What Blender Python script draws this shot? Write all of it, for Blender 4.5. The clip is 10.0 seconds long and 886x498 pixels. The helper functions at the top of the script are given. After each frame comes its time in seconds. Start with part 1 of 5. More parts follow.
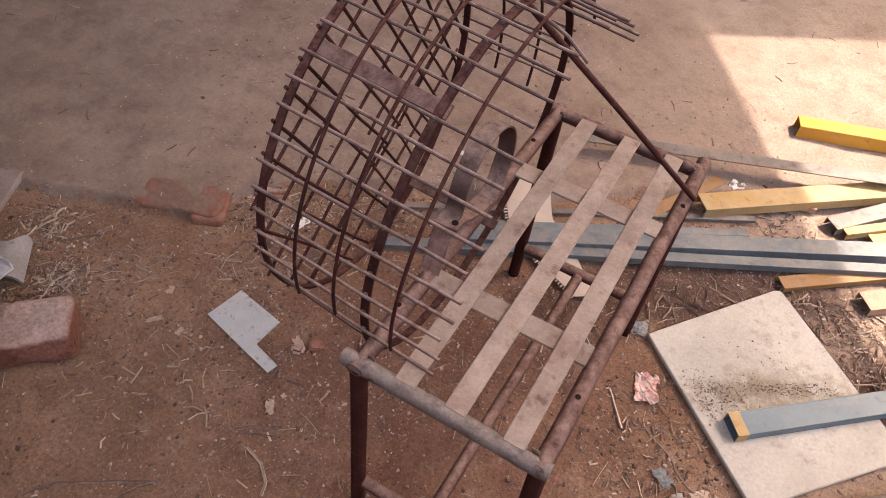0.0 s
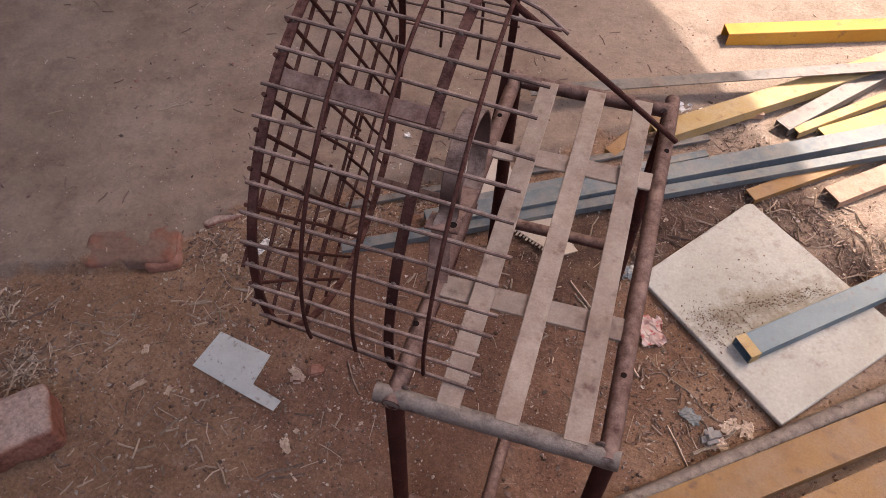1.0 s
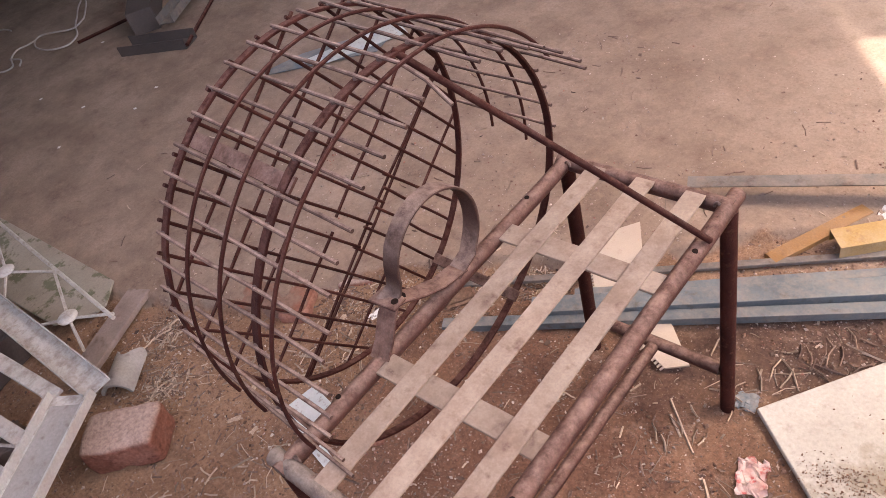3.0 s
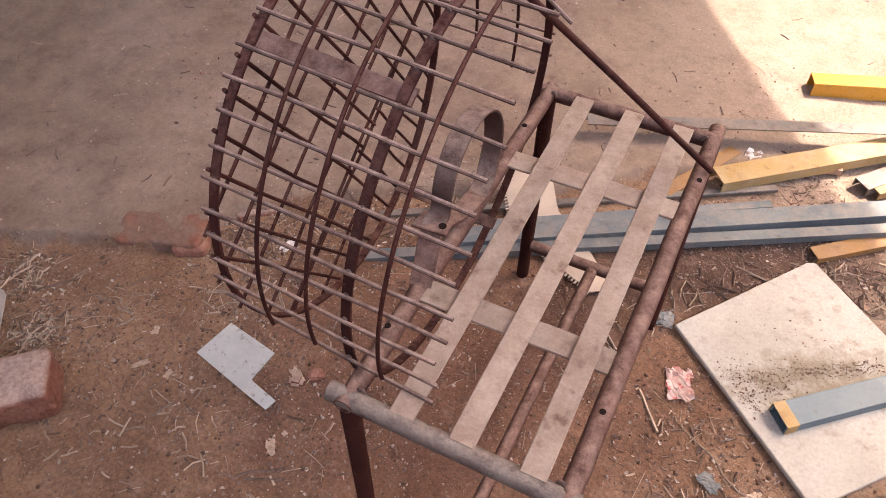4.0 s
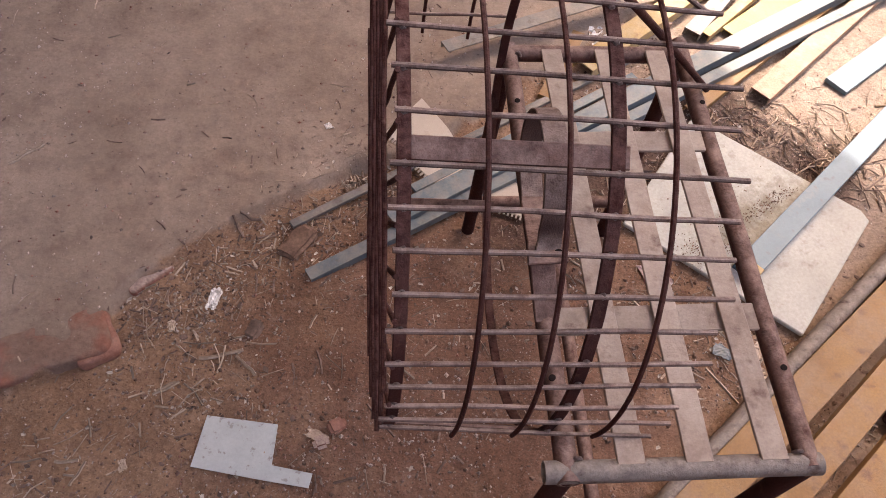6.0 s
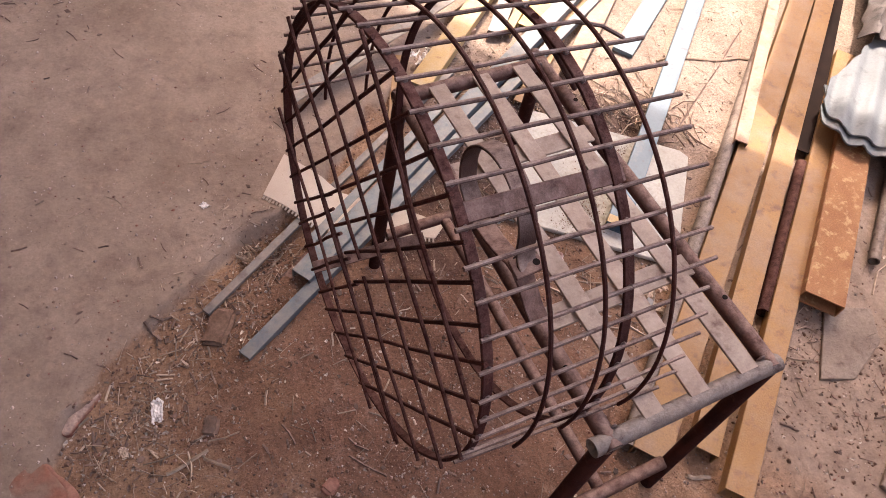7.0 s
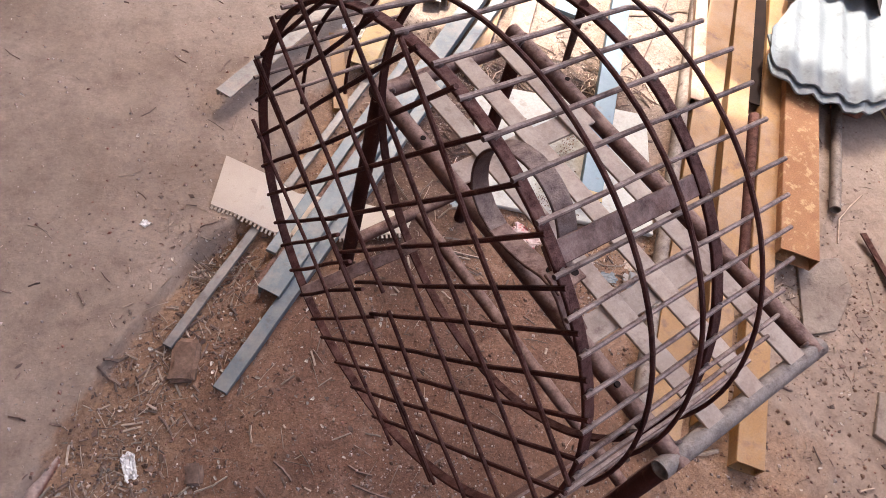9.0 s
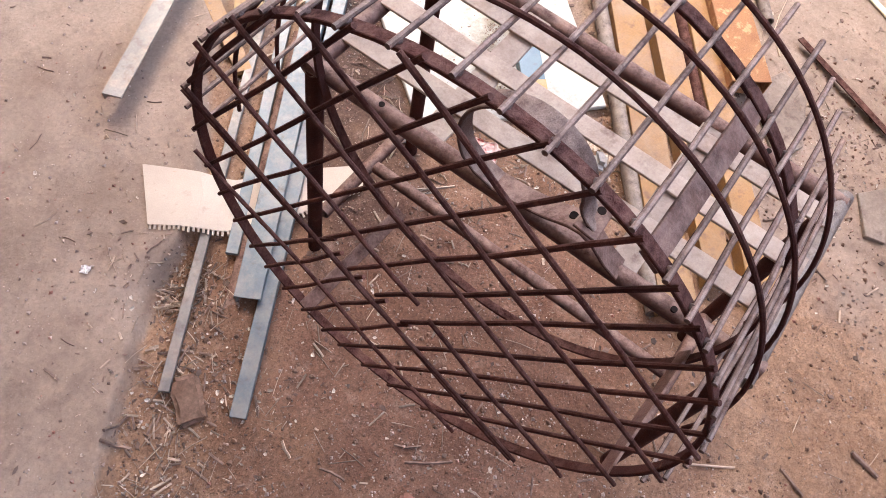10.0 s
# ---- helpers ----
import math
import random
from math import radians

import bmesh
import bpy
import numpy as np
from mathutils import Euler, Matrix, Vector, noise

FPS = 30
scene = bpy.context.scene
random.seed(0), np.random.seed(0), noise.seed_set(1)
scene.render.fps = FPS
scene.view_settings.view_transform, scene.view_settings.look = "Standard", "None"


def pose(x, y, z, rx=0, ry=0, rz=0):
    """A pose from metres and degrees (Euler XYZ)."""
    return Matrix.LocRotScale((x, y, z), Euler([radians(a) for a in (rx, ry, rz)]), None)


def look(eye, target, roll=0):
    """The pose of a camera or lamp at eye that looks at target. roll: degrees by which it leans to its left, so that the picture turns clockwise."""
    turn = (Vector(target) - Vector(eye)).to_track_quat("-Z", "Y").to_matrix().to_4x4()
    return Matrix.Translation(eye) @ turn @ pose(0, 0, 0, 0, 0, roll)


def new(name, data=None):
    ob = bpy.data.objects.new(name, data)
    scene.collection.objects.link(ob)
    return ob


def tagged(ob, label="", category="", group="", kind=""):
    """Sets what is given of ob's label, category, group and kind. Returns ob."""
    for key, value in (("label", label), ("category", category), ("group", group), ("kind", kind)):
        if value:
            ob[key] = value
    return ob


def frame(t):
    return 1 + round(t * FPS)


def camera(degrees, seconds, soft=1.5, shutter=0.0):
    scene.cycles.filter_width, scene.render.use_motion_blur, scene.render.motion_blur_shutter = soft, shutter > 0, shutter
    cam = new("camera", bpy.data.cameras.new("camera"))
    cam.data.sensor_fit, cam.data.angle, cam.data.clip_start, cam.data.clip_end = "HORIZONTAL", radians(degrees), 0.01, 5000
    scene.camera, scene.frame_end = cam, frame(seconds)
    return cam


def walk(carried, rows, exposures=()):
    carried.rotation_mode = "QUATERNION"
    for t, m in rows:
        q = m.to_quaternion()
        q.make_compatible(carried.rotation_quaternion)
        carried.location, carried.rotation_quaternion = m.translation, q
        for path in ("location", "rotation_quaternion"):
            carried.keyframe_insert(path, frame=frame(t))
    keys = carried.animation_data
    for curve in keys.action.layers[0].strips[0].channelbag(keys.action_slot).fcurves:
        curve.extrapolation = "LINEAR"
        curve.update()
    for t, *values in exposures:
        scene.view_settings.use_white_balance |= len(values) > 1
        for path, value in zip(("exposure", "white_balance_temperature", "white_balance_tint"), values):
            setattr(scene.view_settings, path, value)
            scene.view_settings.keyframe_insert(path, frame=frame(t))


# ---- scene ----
cam = camera(61.6, 10.0, soft=0.62)
PATH = [
    (0, (0.389, -0.557, 1.828), (-0.168, 0.598, 0.292), 6.5),
    (0.5, (0.272, -0.514, 1.831), (-0.112, 0.663, 0.26), 4.6),
    (1, (0.222, -0.504, 1.816), (-0.132, 0.647, 0.219), 0.2),
    (1.5, (0.182, -0.49, 1.795), (-0.209, 0.635, 0.189), -4.6),
    (1.8, (0.267, -0.417, 1.679), (-0.322, 0.67, 0.106), -7.9),
    (2, (0.376, -0.306, 1.621), (-0.411, 0.682, 0.07), -12.3),
    (2.3, (0.594, -0.206, 1.576), (-0.498, 0.697, 0.165), -16.3),
    (2.5, (0.715, -0.133, 1.592), (-0.442, 0.71, 0.196), -19.2),
    (2.7, (0.8, -0.135, 1.627), (-0.432, 0.716, 0.301), -21.6),
    (3.8, (0.527, -0.373, 1.707), (-0.247, 0.712, 0.216), -3.3),
    (4, (0.38, -0.434, 1.7), (-0.22, 0.71, 0.173), -1.0),
    (4.5, (0.132, -0.526, 1.749), (-0.067, 0.736, 0.211), 4.1),
    (5, (-0.005, -0.466, 1.725), (-0.084, 0.748, 0.138), 6.5),
    (5.5, (-0.142, -0.315, 1.7), (-0.078, 0.816, 0.052), 8.3),
    (5.7, (-0.185, -0.3, 1.711), (-0.101, 0.777, 0.028), 7.8),
    (6.8, (-0.563, -0.216, 1.779), (0.045, 0.724, 0.121), 12.1),
    (7, (-0.593, -0.214, 1.815), (0.097, 0.725, 0.19), 12.7),
    (7.5, (-0.618, -0.211, 1.877), (0.128, 0.736, 0.281), 9.4),
    (8, (-0.64, -0.162, 1.827), (0.096, 0.762, 0.213), 11.2),
    (8.5, (-0.664, -0.109, 1.76), (0.145, 0.735, 0.137), 17.8),
    (9, (-0.67, 0.025, 1.718), (0.201, 0.751, 0.07), 18.3),
    (9.5, (-0.631, 0.193, 1.686), (0.247, 0.678, -0.044), 15.9),
    (10, (-0.634, 0.264, 1.672), (0.211, 0.625, -0.104), 14.9),
]
EXPOSURES = [(0.0, 3.46, 8200, 18), (1.0, 3.16, 7600, 16), (1.5, 3.36, 7400, 16), (2.0, 3.59, 7800, 19), (2.5, 4.14, 8100, 19), (2.7, 4.04, 8000, 18), (4.0, 3.72, 8200, 18),
             (4.5, 3.54, 7400, 14), (5.0, 3.19, 7300, 13), (5.5, 3.33, 7450, 14), (7.0, 3.52, 7800, 20), (8.3, 3.71, 7200, 12), (9.0, 3.77, 6950, 11), (9.5, 4.06, 6900, 12), (10.0, 4.26, 6850, 9)]
walk(cam, [(t, look(eye, target, roll)) for t, eye, target, roll in PATH], EXPOSURES)

# ---- light ----
SUN_EL, SUN_AZ = radians(60), radians(58)  # azimuth counted from +x towards +y
sun_dir = Vector((math.cos(SUN_EL) * math.cos(SUN_AZ), math.cos(SUN_EL) * math.sin(SUN_AZ), math.sin(SUN_EL)))
world = bpy.data.worlds.new("sky")
scene.world = world
world.use_nodes = True
wn = world.node_tree
sky = wn.nodes.new("ShaderNodeTexSky")
sky.sky_type = "NISHITA"
sky.sun_disc = False
sky.sun_elevation = SUN_EL
sky.sun_rotation = radians(90) - SUN_AZ
sky.dust_density = 3.0
bg = wn.nodes["Background"]
bg.inputs["Strength"].default_value = 0.15
wn.links.new(sky.outputs["Color"], bg.inputs["Color"])
sun = new("sun", bpy.data.lights.new("sun", "SUN"))
sun.data.energy, sun.data.angle, sun.data.color = 0.78, radians(0.45), (1.0, 0.985, 0.985)
sun.matrix_world = look(sun_dir * 20, (0, 0, 0))


# ---- materials ----
def ramp2(nt, fac, lo, hi):
    node = nt.nodes.new("ShaderNodeMapRange")
    node.inputs["From Min"].default_value, node.inputs["From Max"].default_value = lo, hi
    nt.links.new(fac, node.inputs["Value"])
    return node.outputs["Result"]


def mixc(nt, fac, a, b, mode="MIX"):
    node = nt.nodes.new("ShaderNodeMix")
    node.data_type, node.blend_type = "RGBA", mode
    for sock, v in ((node.inputs[0], fac), (node.inputs[6], a), (node.inputs[7], b)):
        if isinstance(v, (int, float)):
            sock.default_value = v
        elif isinstance(v, tuple):
            sock.default_value = (*v, 1)
        else:
            nt.links.new(v, sock)
    return node.outputs[2]


def noise_tex(nt, co, scale, detail=4.0, rough=0.6, stretch=None):
    if stretch:
        mp = nt.nodes.new("ShaderNodeMapping")
        mp.inputs["Scale"].default_value = stretch
        nt.links.new(co, mp.inputs["Vector"])
        co = mp.outputs["Vector"]
    n = nt.nodes.new("ShaderNodeTexNoise")
    n.inputs["Scale"].default_value, n.inputs["Detail"].default_value, n.inputs["Roughness"].default_value = scale, detail, rough
    nt.links.new(co, n.inputs["Vector"])
    return n.outputs["Fac"]


def surface(name, c1, c2, scale=8.0, spots=None, spot_scale=30.0, spot_at=(0.55, 0.65), dust=None, dust_at=(0.45, 0.7),
            rough=0.7, metal=0.0, bump=0.3, bump_scale=120.0, grain=0.25, vary=0.0, up_dust_light=None, up_at=(0.2, 0.6), spec=0.5, stain=None, relief=0.004, detail=6, coarse=0.7, island=0.0):
    """Two colours in patches, spots of a third, a film of dust, fine grain and relief."""
    m = bpy.data.materials.new(name)
    m.use_nodes = True
    nt = m.node_tree
    bsdf = nt.nodes["Principled BSDF"]
    geo = nt.nodes.new("ShaderNodeNewGeometry")
    co = geo.outputs["Position"]
    col = mixc(nt, ramp2(nt, noise_tex(nt, co, scale), 0.35, 0.65), c1, c2)
    if spots:
        col = mixc(nt, ramp2(nt, noise_tex(nt, co, spot_scale, 5), *spot_at), col, spots)
    if dust:
        col = mixc(nt, ramp2(nt, noise_tex(nt, co, scale * 2.3, 6, 0.7), *dust_at), col, dust)
    if up_dust_light:  # settled dust on faces that look up; on rods also painted top light
        sep = nt.nodes.new("ShaderNodeSeparateXYZ")
        nt.links.new(geo.outputs["Normal"], sep.inputs[0])
        up = ramp2(nt, sep.outputs["Z"], 0.2, 1.1)
        mul = nt.nodes.new("ShaderNodeMath")
        mul.operation = "MULTIPLY"
        nt.links.new(up, mul.inputs[0])
        nt.links.new(ramp2(nt, noise_tex(nt, co, scale * 3, 6, 0.7), *up_at), mul.inputs[1])
        col = mixc(nt, mul.outputs[0], col, up_dust_light)
    if stain:  # a blotchy stain round one place: (x, y, z), stretch, colour
        (sx, sy, sz), stretch, tone = stain
        mp = nt.nodes.new("ShaderNodeMapping")
        mp.vector_type = "TEXTURE"
        mp.inputs["Location"].default_value = (sx, sy, sz)
        mp.inputs["Rotation"].default_value = (0, 0, radians(36))
        mp.inputs["Scale"].default_value = stretch
        nt.links.new(co, mp.inputs["Vector"])
        ln = nt.nodes.new("ShaderNodeVectorMath")
        ln.operation = "LENGTH"
        nt.links.new(mp.outputs["Vector"], ln.inputs[0])
        add = nt.nodes.new("ShaderNodeMath")
        add.operation = "MULTIPLY_ADD"
        nt.links.new(noise_tex(nt, co, 26, 6, 0.7), add.inputs[0])
        add.inputs[1].default_value = 2.4
        nt.links.new(ln.outputs["Value"], add.inputs[2])
        col = mixc(nt, ramp2(nt, add.outputs[0], 2.25, 1.45), col, tone)
    fine = noise_tex(nt, co, bump_scale, detail, coarse)
    if grain:
        g = ramp2(nt, fine, 0.25, 0.75)
        node = nt.nodes.new("ShaderNodeMapRange")
        node.inputs["To Min"].default_value, node.inputs["To Max"].default_value = 1 - grain, 1 + grain * 0.6
        nt.links.new(g, node.inputs["Value"])
        col = mixc(nt, 1.0, col, node.outputs["Result"], "MULTIPLY")
    if vary:
        info = nt.nodes.new("ShaderNodeObjectInfo")
        node = nt.nodes.new("ShaderNodeMapRange")
        node.inputs["To Min"].default_value, node.inputs["To Max"].default_value = 1 - vary, 1 + vary
        nt.links.new(info.outputs["Random"], node.inputs["Value"])
        col = mixc(nt, 1.0, col, node.outputs["Result"], "MULTIPLY")
    if island:  # each piece of a joined litter has its own tone
        node = nt.nodes.new("ShaderNodeMapRange")
        node.inputs["To Min"].default_value, node.inputs["To Max"].default_value = 1 - island, 1 + island * 0.5
        nt.links.new(geo.outputs["Random Per Island"], node.inputs["Value"])
        col = mixc(nt, 1.0, col, node.outputs["Result"], "MULTIPLY")
    nt.links.new(col, bsdf.inputs["Base Color"])
    bsdf.inputs["Metallic"].default_value = metal
    bsdf.inputs["Specular IOR Level"].default_value = spec
    r = nt.nodes.new("ShaderNodeMapRange")
    r.inputs["To Min"].default_value, r.inputs["To Max"].default_value = max(rough - 0.15, 0.05), min(rough + 0.15, 1)
    nt.links.new(noise_tex(nt, co, scale * 4), r.inputs["Value"])
    nt.links.new(r.outputs["Result"], bsdf.inputs["Roughness"])
    b = nt.nodes.new("ShaderNodeBump")
    b.inputs["Strength"].default_value, b.inputs["Distance"].default_value = bump, relief
    nt.links.new(fine, b.inputs["Height"])
    nt.links.new(b.outputs["Normal"], bsdf.inputs["Normal"])
    return m


RUST = surface("rusty_primer", (0.032, 0.0090, 0.0075), (0.062, 0.0185, 0.0135), 14, (0.085, 0.036, 0.023), 60, (0.58, 0.72), rough=0.85,
               bump=0.8, bump_scale=320, up_dust_light=(0.155, 0.076, 0.060), up_at=(0.36, 0.62), vary=0.2, spec=0.1)
# The rods' pale tops are dust plus the light on them, painted in.
ROD = surface("dusty_lit_rod", (0.058, 0.028, 0.022), (0.100, 0.052, 0.040), 14, (0.10, 0.05, 0.035), 60, (0.58, 0.72), rough=0.75,
              bump=0.8, bump_scale=320, up_dust_light=(0.38, 0.265, 0.215), up_at=(0.24, 0.60), vary=0.2, spec=0.15)
PIPE = surface("dusty_pipe", (0.050, 0.0185, 0.014), (0.098, 0.043, 0.032), 11, (0.042, 0.017, 0.013), 34, (0.54, 0.66), rough=0.68,
               bump=0.6, bump_scale=220, up_dust_light=(0.29, 0.182, 0.142), up_at=(0.30, 0.64), vary=0.06, spec=0.15)
STRAP = surface("dusty_flat_bar", (0.215, 0.143, 0.106), (0.272, 0.195, 0.148), 7, (0.120, 0.062, 0.043), 34, (0.57, 0.74), dust=(0.155, 0.090, 0.062), dust_at=(0.58, 0.84), rough=0.72,
                bump=0.3, bump_scale=200, grain=0.16, up_dust_light=(0.42, 0.325, 0.255), up_at=(0.38, 0.82), vary=0.12, spec=0.3)
GREYPIPE = surface("worn_grey_pipe", (0.105, 0.072, 0.058), (0.185, 0.145, 0.121), 16, (0.060, 0.028, 0.021), 38, (0.54, 0.66), rough=0.6, bump=0.6, bump_scale=240,
                   grain=0.25, up_dust_light=(0.31, 0.245, 0.20), up_at=(0.34, 0.66), spec=0.25)
# Near-black that stands for shade inside holes and in the gap by the sheets.
SHADE_BLACK = surface("hole_gap_shade", (0.012, 0.008, 0.007), (0.02, 0.012, 0.01), 10, rough=0.9, bump=0, spec=0.05)


def earth():
    """Trodden red-brown earth: broad and middling patches, pale and dark grains, crumbly relief; attributes say where
    it is trodden, pale, oily or darkened by painted shade.
    """
    m = bpy.data.materials.new("yard_earth")
    m.use_nodes = True
    nt = m.node_tree
    bsdf = nt.nodes["Principled BSDF"]
    co = nt.nodes.new("ShaderNodeNewGeometry").outputs["Position"]

    def attribute(name):
        at = nt.nodes.new("ShaderNodeAttribute")
        at.attribute_name = name
        return at.outputs["Fac"]

    def times(a, b):
        node = nt.nodes.new("ShaderNodeMath")
        node.operation = "MULTIPLY"
        for sock, v in zip(node.inputs, (a, b)):
            if isinstance(v, (int, float)):
                sock.default_value = v
            else:
                nt.links.new(v, sock)
        return node.outputs[0]

    def span(fac, lo, hi):
        node = nt.nodes.new("ShaderNodeMapRange")
        node.inputs["To Min"].default_value, node.inputs["To Max"].default_value = lo, hi
        nt.links.new(fac, node.inputs["Value"])
        return node.outputs["Result"]

    broad, middling, fine = noise_tex(nt, co, 2.3, 5, 0.62), noise_tex(nt, co, 13, 6, 0.68), noise_tex(nt, co, 95, 6, 0.72)
    col = mixc(nt, ramp2(nt, broad, 0.34, 0.66), (0.178, 0.096, 0.057), (0.278, 0.166, 0.105))
    trod, pale, oily = attribute("trodden"), attribute("pale"), attribute("oily")
    col = mixc(nt, trod, col, mixc(nt, ramp2(nt, noise_tex(nt, co, 3.4, 6, 0.66), 0.32, 0.68), (0.172, 0.118, 0.088), (0.280, 0.204, 0.158)))
    col = mixc(nt, pale, col, mixc(nt, ramp2(nt, noise_tex(nt, co, 5, 5), 0.3, 0.7), (0.235, 0.175, 0.138), (0.32, 0.25, 0.20)))
    col = mixc(nt, oily, col, mixc(nt, ramp2(nt, noise_tex(nt, co, 5, 5), 0.3, 0.7), (0.104, 0.045, 0.029), (0.182, 0.092, 0.061)))
    # Shade between the channels and the stand, painted dark into the soil.
    col = mixc(nt, attribute("bar_shade"), col, mixc(nt, ramp2(nt, middling, 0.3, 0.7), (0.048, 0.026, 0.020), (0.105, 0.060, 0.045)))
    col = mixc(nt, times(ramp2(nt, middling, 0.50, 0.72), 0.42), col, (0.105, 0.060, 0.044))
    col = mixc(nt, times(ramp2(nt, noise_tex(nt, co, 19, 6, 0.7), 0.54, 0.76), 0.5), col, (0.33, 0.225, 0.170))
    col = mixc(nt, 1.0, col, mixc(nt, trod, span(ramp2(nt, fine, 0.3, 0.7), 0.64, 1.34), span(ramp2(nt, fine, 0.3, 0.7), 0.84, 1.15)), "MULTIPLY")
    rough_part = span(trod, 1.0, 0.45)
    col = mixc(nt, times(ramp2(nt, noise_tex(nt, co, 210, 3, 0.6), 0.635, 0.70), times(rough_part, 0.7)), col, (0.42, 0.32, 0.26))
    col = mixc(nt, times(ramp2(nt, noise_tex(nt, co, 150, 4, 0.65), 0.60, 0.68), times(rough_part, 0.75)), col, (0.060, 0.034, 0.026))
    nt.links.new(col, bsdf.inputs["Base Color"])
    bsdf.inputs["Roughness"].default_value, bsdf.inputs["Specular IOR Level"].default_value = 0.97, 0.2
    b1, b2 = nt.nodes.new("ShaderNodeBump"), nt.nodes.new("ShaderNodeBump")
    for b, height, relief, strength in ((b1, middling, 0.010, 0.5), (b2, fine, 0.0060, 0.95)):
        b.inputs["Distance"].default_value = relief
        nt.links.new(height, b.inputs["Height"])
        nt.links.new(span(trod, strength, strength * 0.4), b.inputs["Strength"])
    nt.links.new(b1.outputs["Normal"], b2.inputs["Normal"])
    nt.links.new(b2.outputs["Normal"], bsdf.inputs["Normal"])
    return m


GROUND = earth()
YELLOW = surface("yellow_oxide_paint", (0.47, 0.205, 0.018), (0.55, 0.275, 0.036), 5, (0.33, 0.15, 0.035), 22, (0.58, 0.7), dust=(0.47, 0.29, 0.11),
                 dust_at=(0.55, 0.9), rough=0.5, bump=0.2, grain=0.15, vary=0.06)
OCHRE = surface("dusty_ochre_paint", (0.225, 0.104, 0.028), (0.305, 0.155, 0.048), 3.5, (0.15, 0.065, 0.030), 24, (0.56, 0.70), dust=(0.265, 0.155, 0.085),
                dust_at=(0.42, 0.72), rough=0.62, bump=0.35, bump_scale=180, grain=0.24, vary=0.1)
PALE_YELLOW = surface("faded_yellow_paint", (0.44, 0.285, 0.070), (0.53, 0.37, 0.12), 5, (0.35, 0.20, 0.08), 22, (0.57, 0.7), dust=(0.50, 0.38, 0.22), dust_at=(0.48, 0.8),
                      rough=0.6, bump=0.25, grain=0.18)
PALE_OCHRE = surface("faded_ochre_paint", (0.335, 0.205, 0.072), (0.415, 0.275, 0.112), 4, (0.24, 0.125, 0.055), 24, (0.57, 0.72), dust=(0.40, 0.30, 0.19),
                     dust_at=(0.46, 0.78), rough=0.6, bump=0.3, bump_scale=180, grain=0.22, vary=0.08)
TAN = surface("faded_primer_paint", (0.27, 0.145, 0.092), (0.345, 0.208, 0.142), 6, (0.18, 0.082, 0.052), 24, (0.56, 0.7), dust=(0.34, 0.25, 0.19),
              rough=0.7, bump=0.3, grain=0.25, vary=0.08)
BLUE = surface("blue_grey_paint", (0.080, 0.100, 0.112), (0.128, 0.150, 0.160), 6, (0.085, 0.078, 0.070), 26, (0.57, 0.7), dust=(0.215, 0.205, 0.188),
               dust_at=(0.50, 0.8), rough=0.5, bump=0.15, grain=0.18, up_dust_light=(0.215, 0.185, 0.160), up_at=(0.42, 0.72), vary=0.1)
TUBE_BLUE = surface("clean_blue_paint", (0.062, 0.110, 0.140), (0.094, 0.145, 0.175), 5, (0.065, 0.08, 0.09), 30, (0.60, 0.7), dust=(0.155, 0.165, 0.165), dust_at=(0.56, 0.85),
                    rough=0.45, bump=0.15, grain=0.14)
GREYST = surface("galvanised_grey", (0.125, 0.112, 0.104), (0.18, 0.163, 0.152), 7, (0.10, 0.068, 0.055), 25, (0.53, 0.70), dust=(0.24, 0.19, 0.16),
                 rough=0.5, metal=0.25, bump=0.25, grain=0.22, vary=0.1)
SILVER = surface("silver_paint", (0.42, 0.395, 0.36), (0.52, 0.495, 0.455), 7, (0.30, 0.25, 0.215), 22, (0.58, 0.74), dust=(0.47, 0.41, 0.36),
                 rough=0.55, metal=0.15, bump=0.3, grain=0.2, up_dust_light=(0.25, 0.195, 0.16), up_at=(0.46, 0.66))
ZINC = surface("zinc_sheet", (0.48, 0.51, 0.50), (0.57, 0.595, 0.58), 12, (0.33, 0.31, 0.29), 60, (0.58, 0.66), rough=0.42, metal=0.35, bump=0.1, grain=0.12)
BOARD = surface("cement_board", (0.365, 0.335, 0.290), (0.455, 0.425, 0.372), 4, (0.30, 0.255, 0.208), 34, (0.56, 0.74), dust=(0.30, 0.235, 0.185),
                dust_at=(0.58, 0.80), rough=0.85, bump=0.18, bump_scale=110, grain=0.2, stain=((0.755, 0.868, 0.02), (0.26, 0.085, 0.5), (0.225, 0.185, 0.135)))
CANE = surface("split_cane", (0.66, 0.58, 0.36), (0.74, 0.66, 0.44), 10, (0.5, 0.42, 0.25), 60, (0.6, 0.7), rough=0.6, bump=0.2, grain=0.15)
CARD = surface("cardboard", (0.40, 0.315, 0.25), (0.455, 0.37, 0.30), 6, (0.36, 0.27, 0.21), 30, (0.6, 0.75), rough=0.9, bump=0.2, bump_scale=300, grain=0.12)
MUDBRICK = surface("mud_caked_brick", (0.185, 0.112, 0.082), (0.245, 0.155, 0.115), 5, (0.23, 0.095, 0.064), 9, (0.48, 0.64), rough=0.95, bump=0.9, bump_scale=70, grain=0.3, spec=0.2)
BRICK = surface("burnt_brick", (0.21, 0.075, 0.05), (0.29, 0.13, 0.092), 14, (0.17, 0.06, 0.042), 40, (0.55, 0.7), rough=0.95, bump=1.0, bump_scale=90,
                grain=0.5, up_dust_light=(0.40, 0.29, 0.24), up_at=(0.12, 0.40), spec=0.2, relief=0.005)
RUSTBOX = surface("orange_rust", (0.25, 0.105, 0.042), (0.33, 0.155, 0.068), 9, (0.42, 0.25, 0.12), 40, (0.54, 0.64), rough=0.85, bump=0.5, bump_scale=200, grain=0.3)
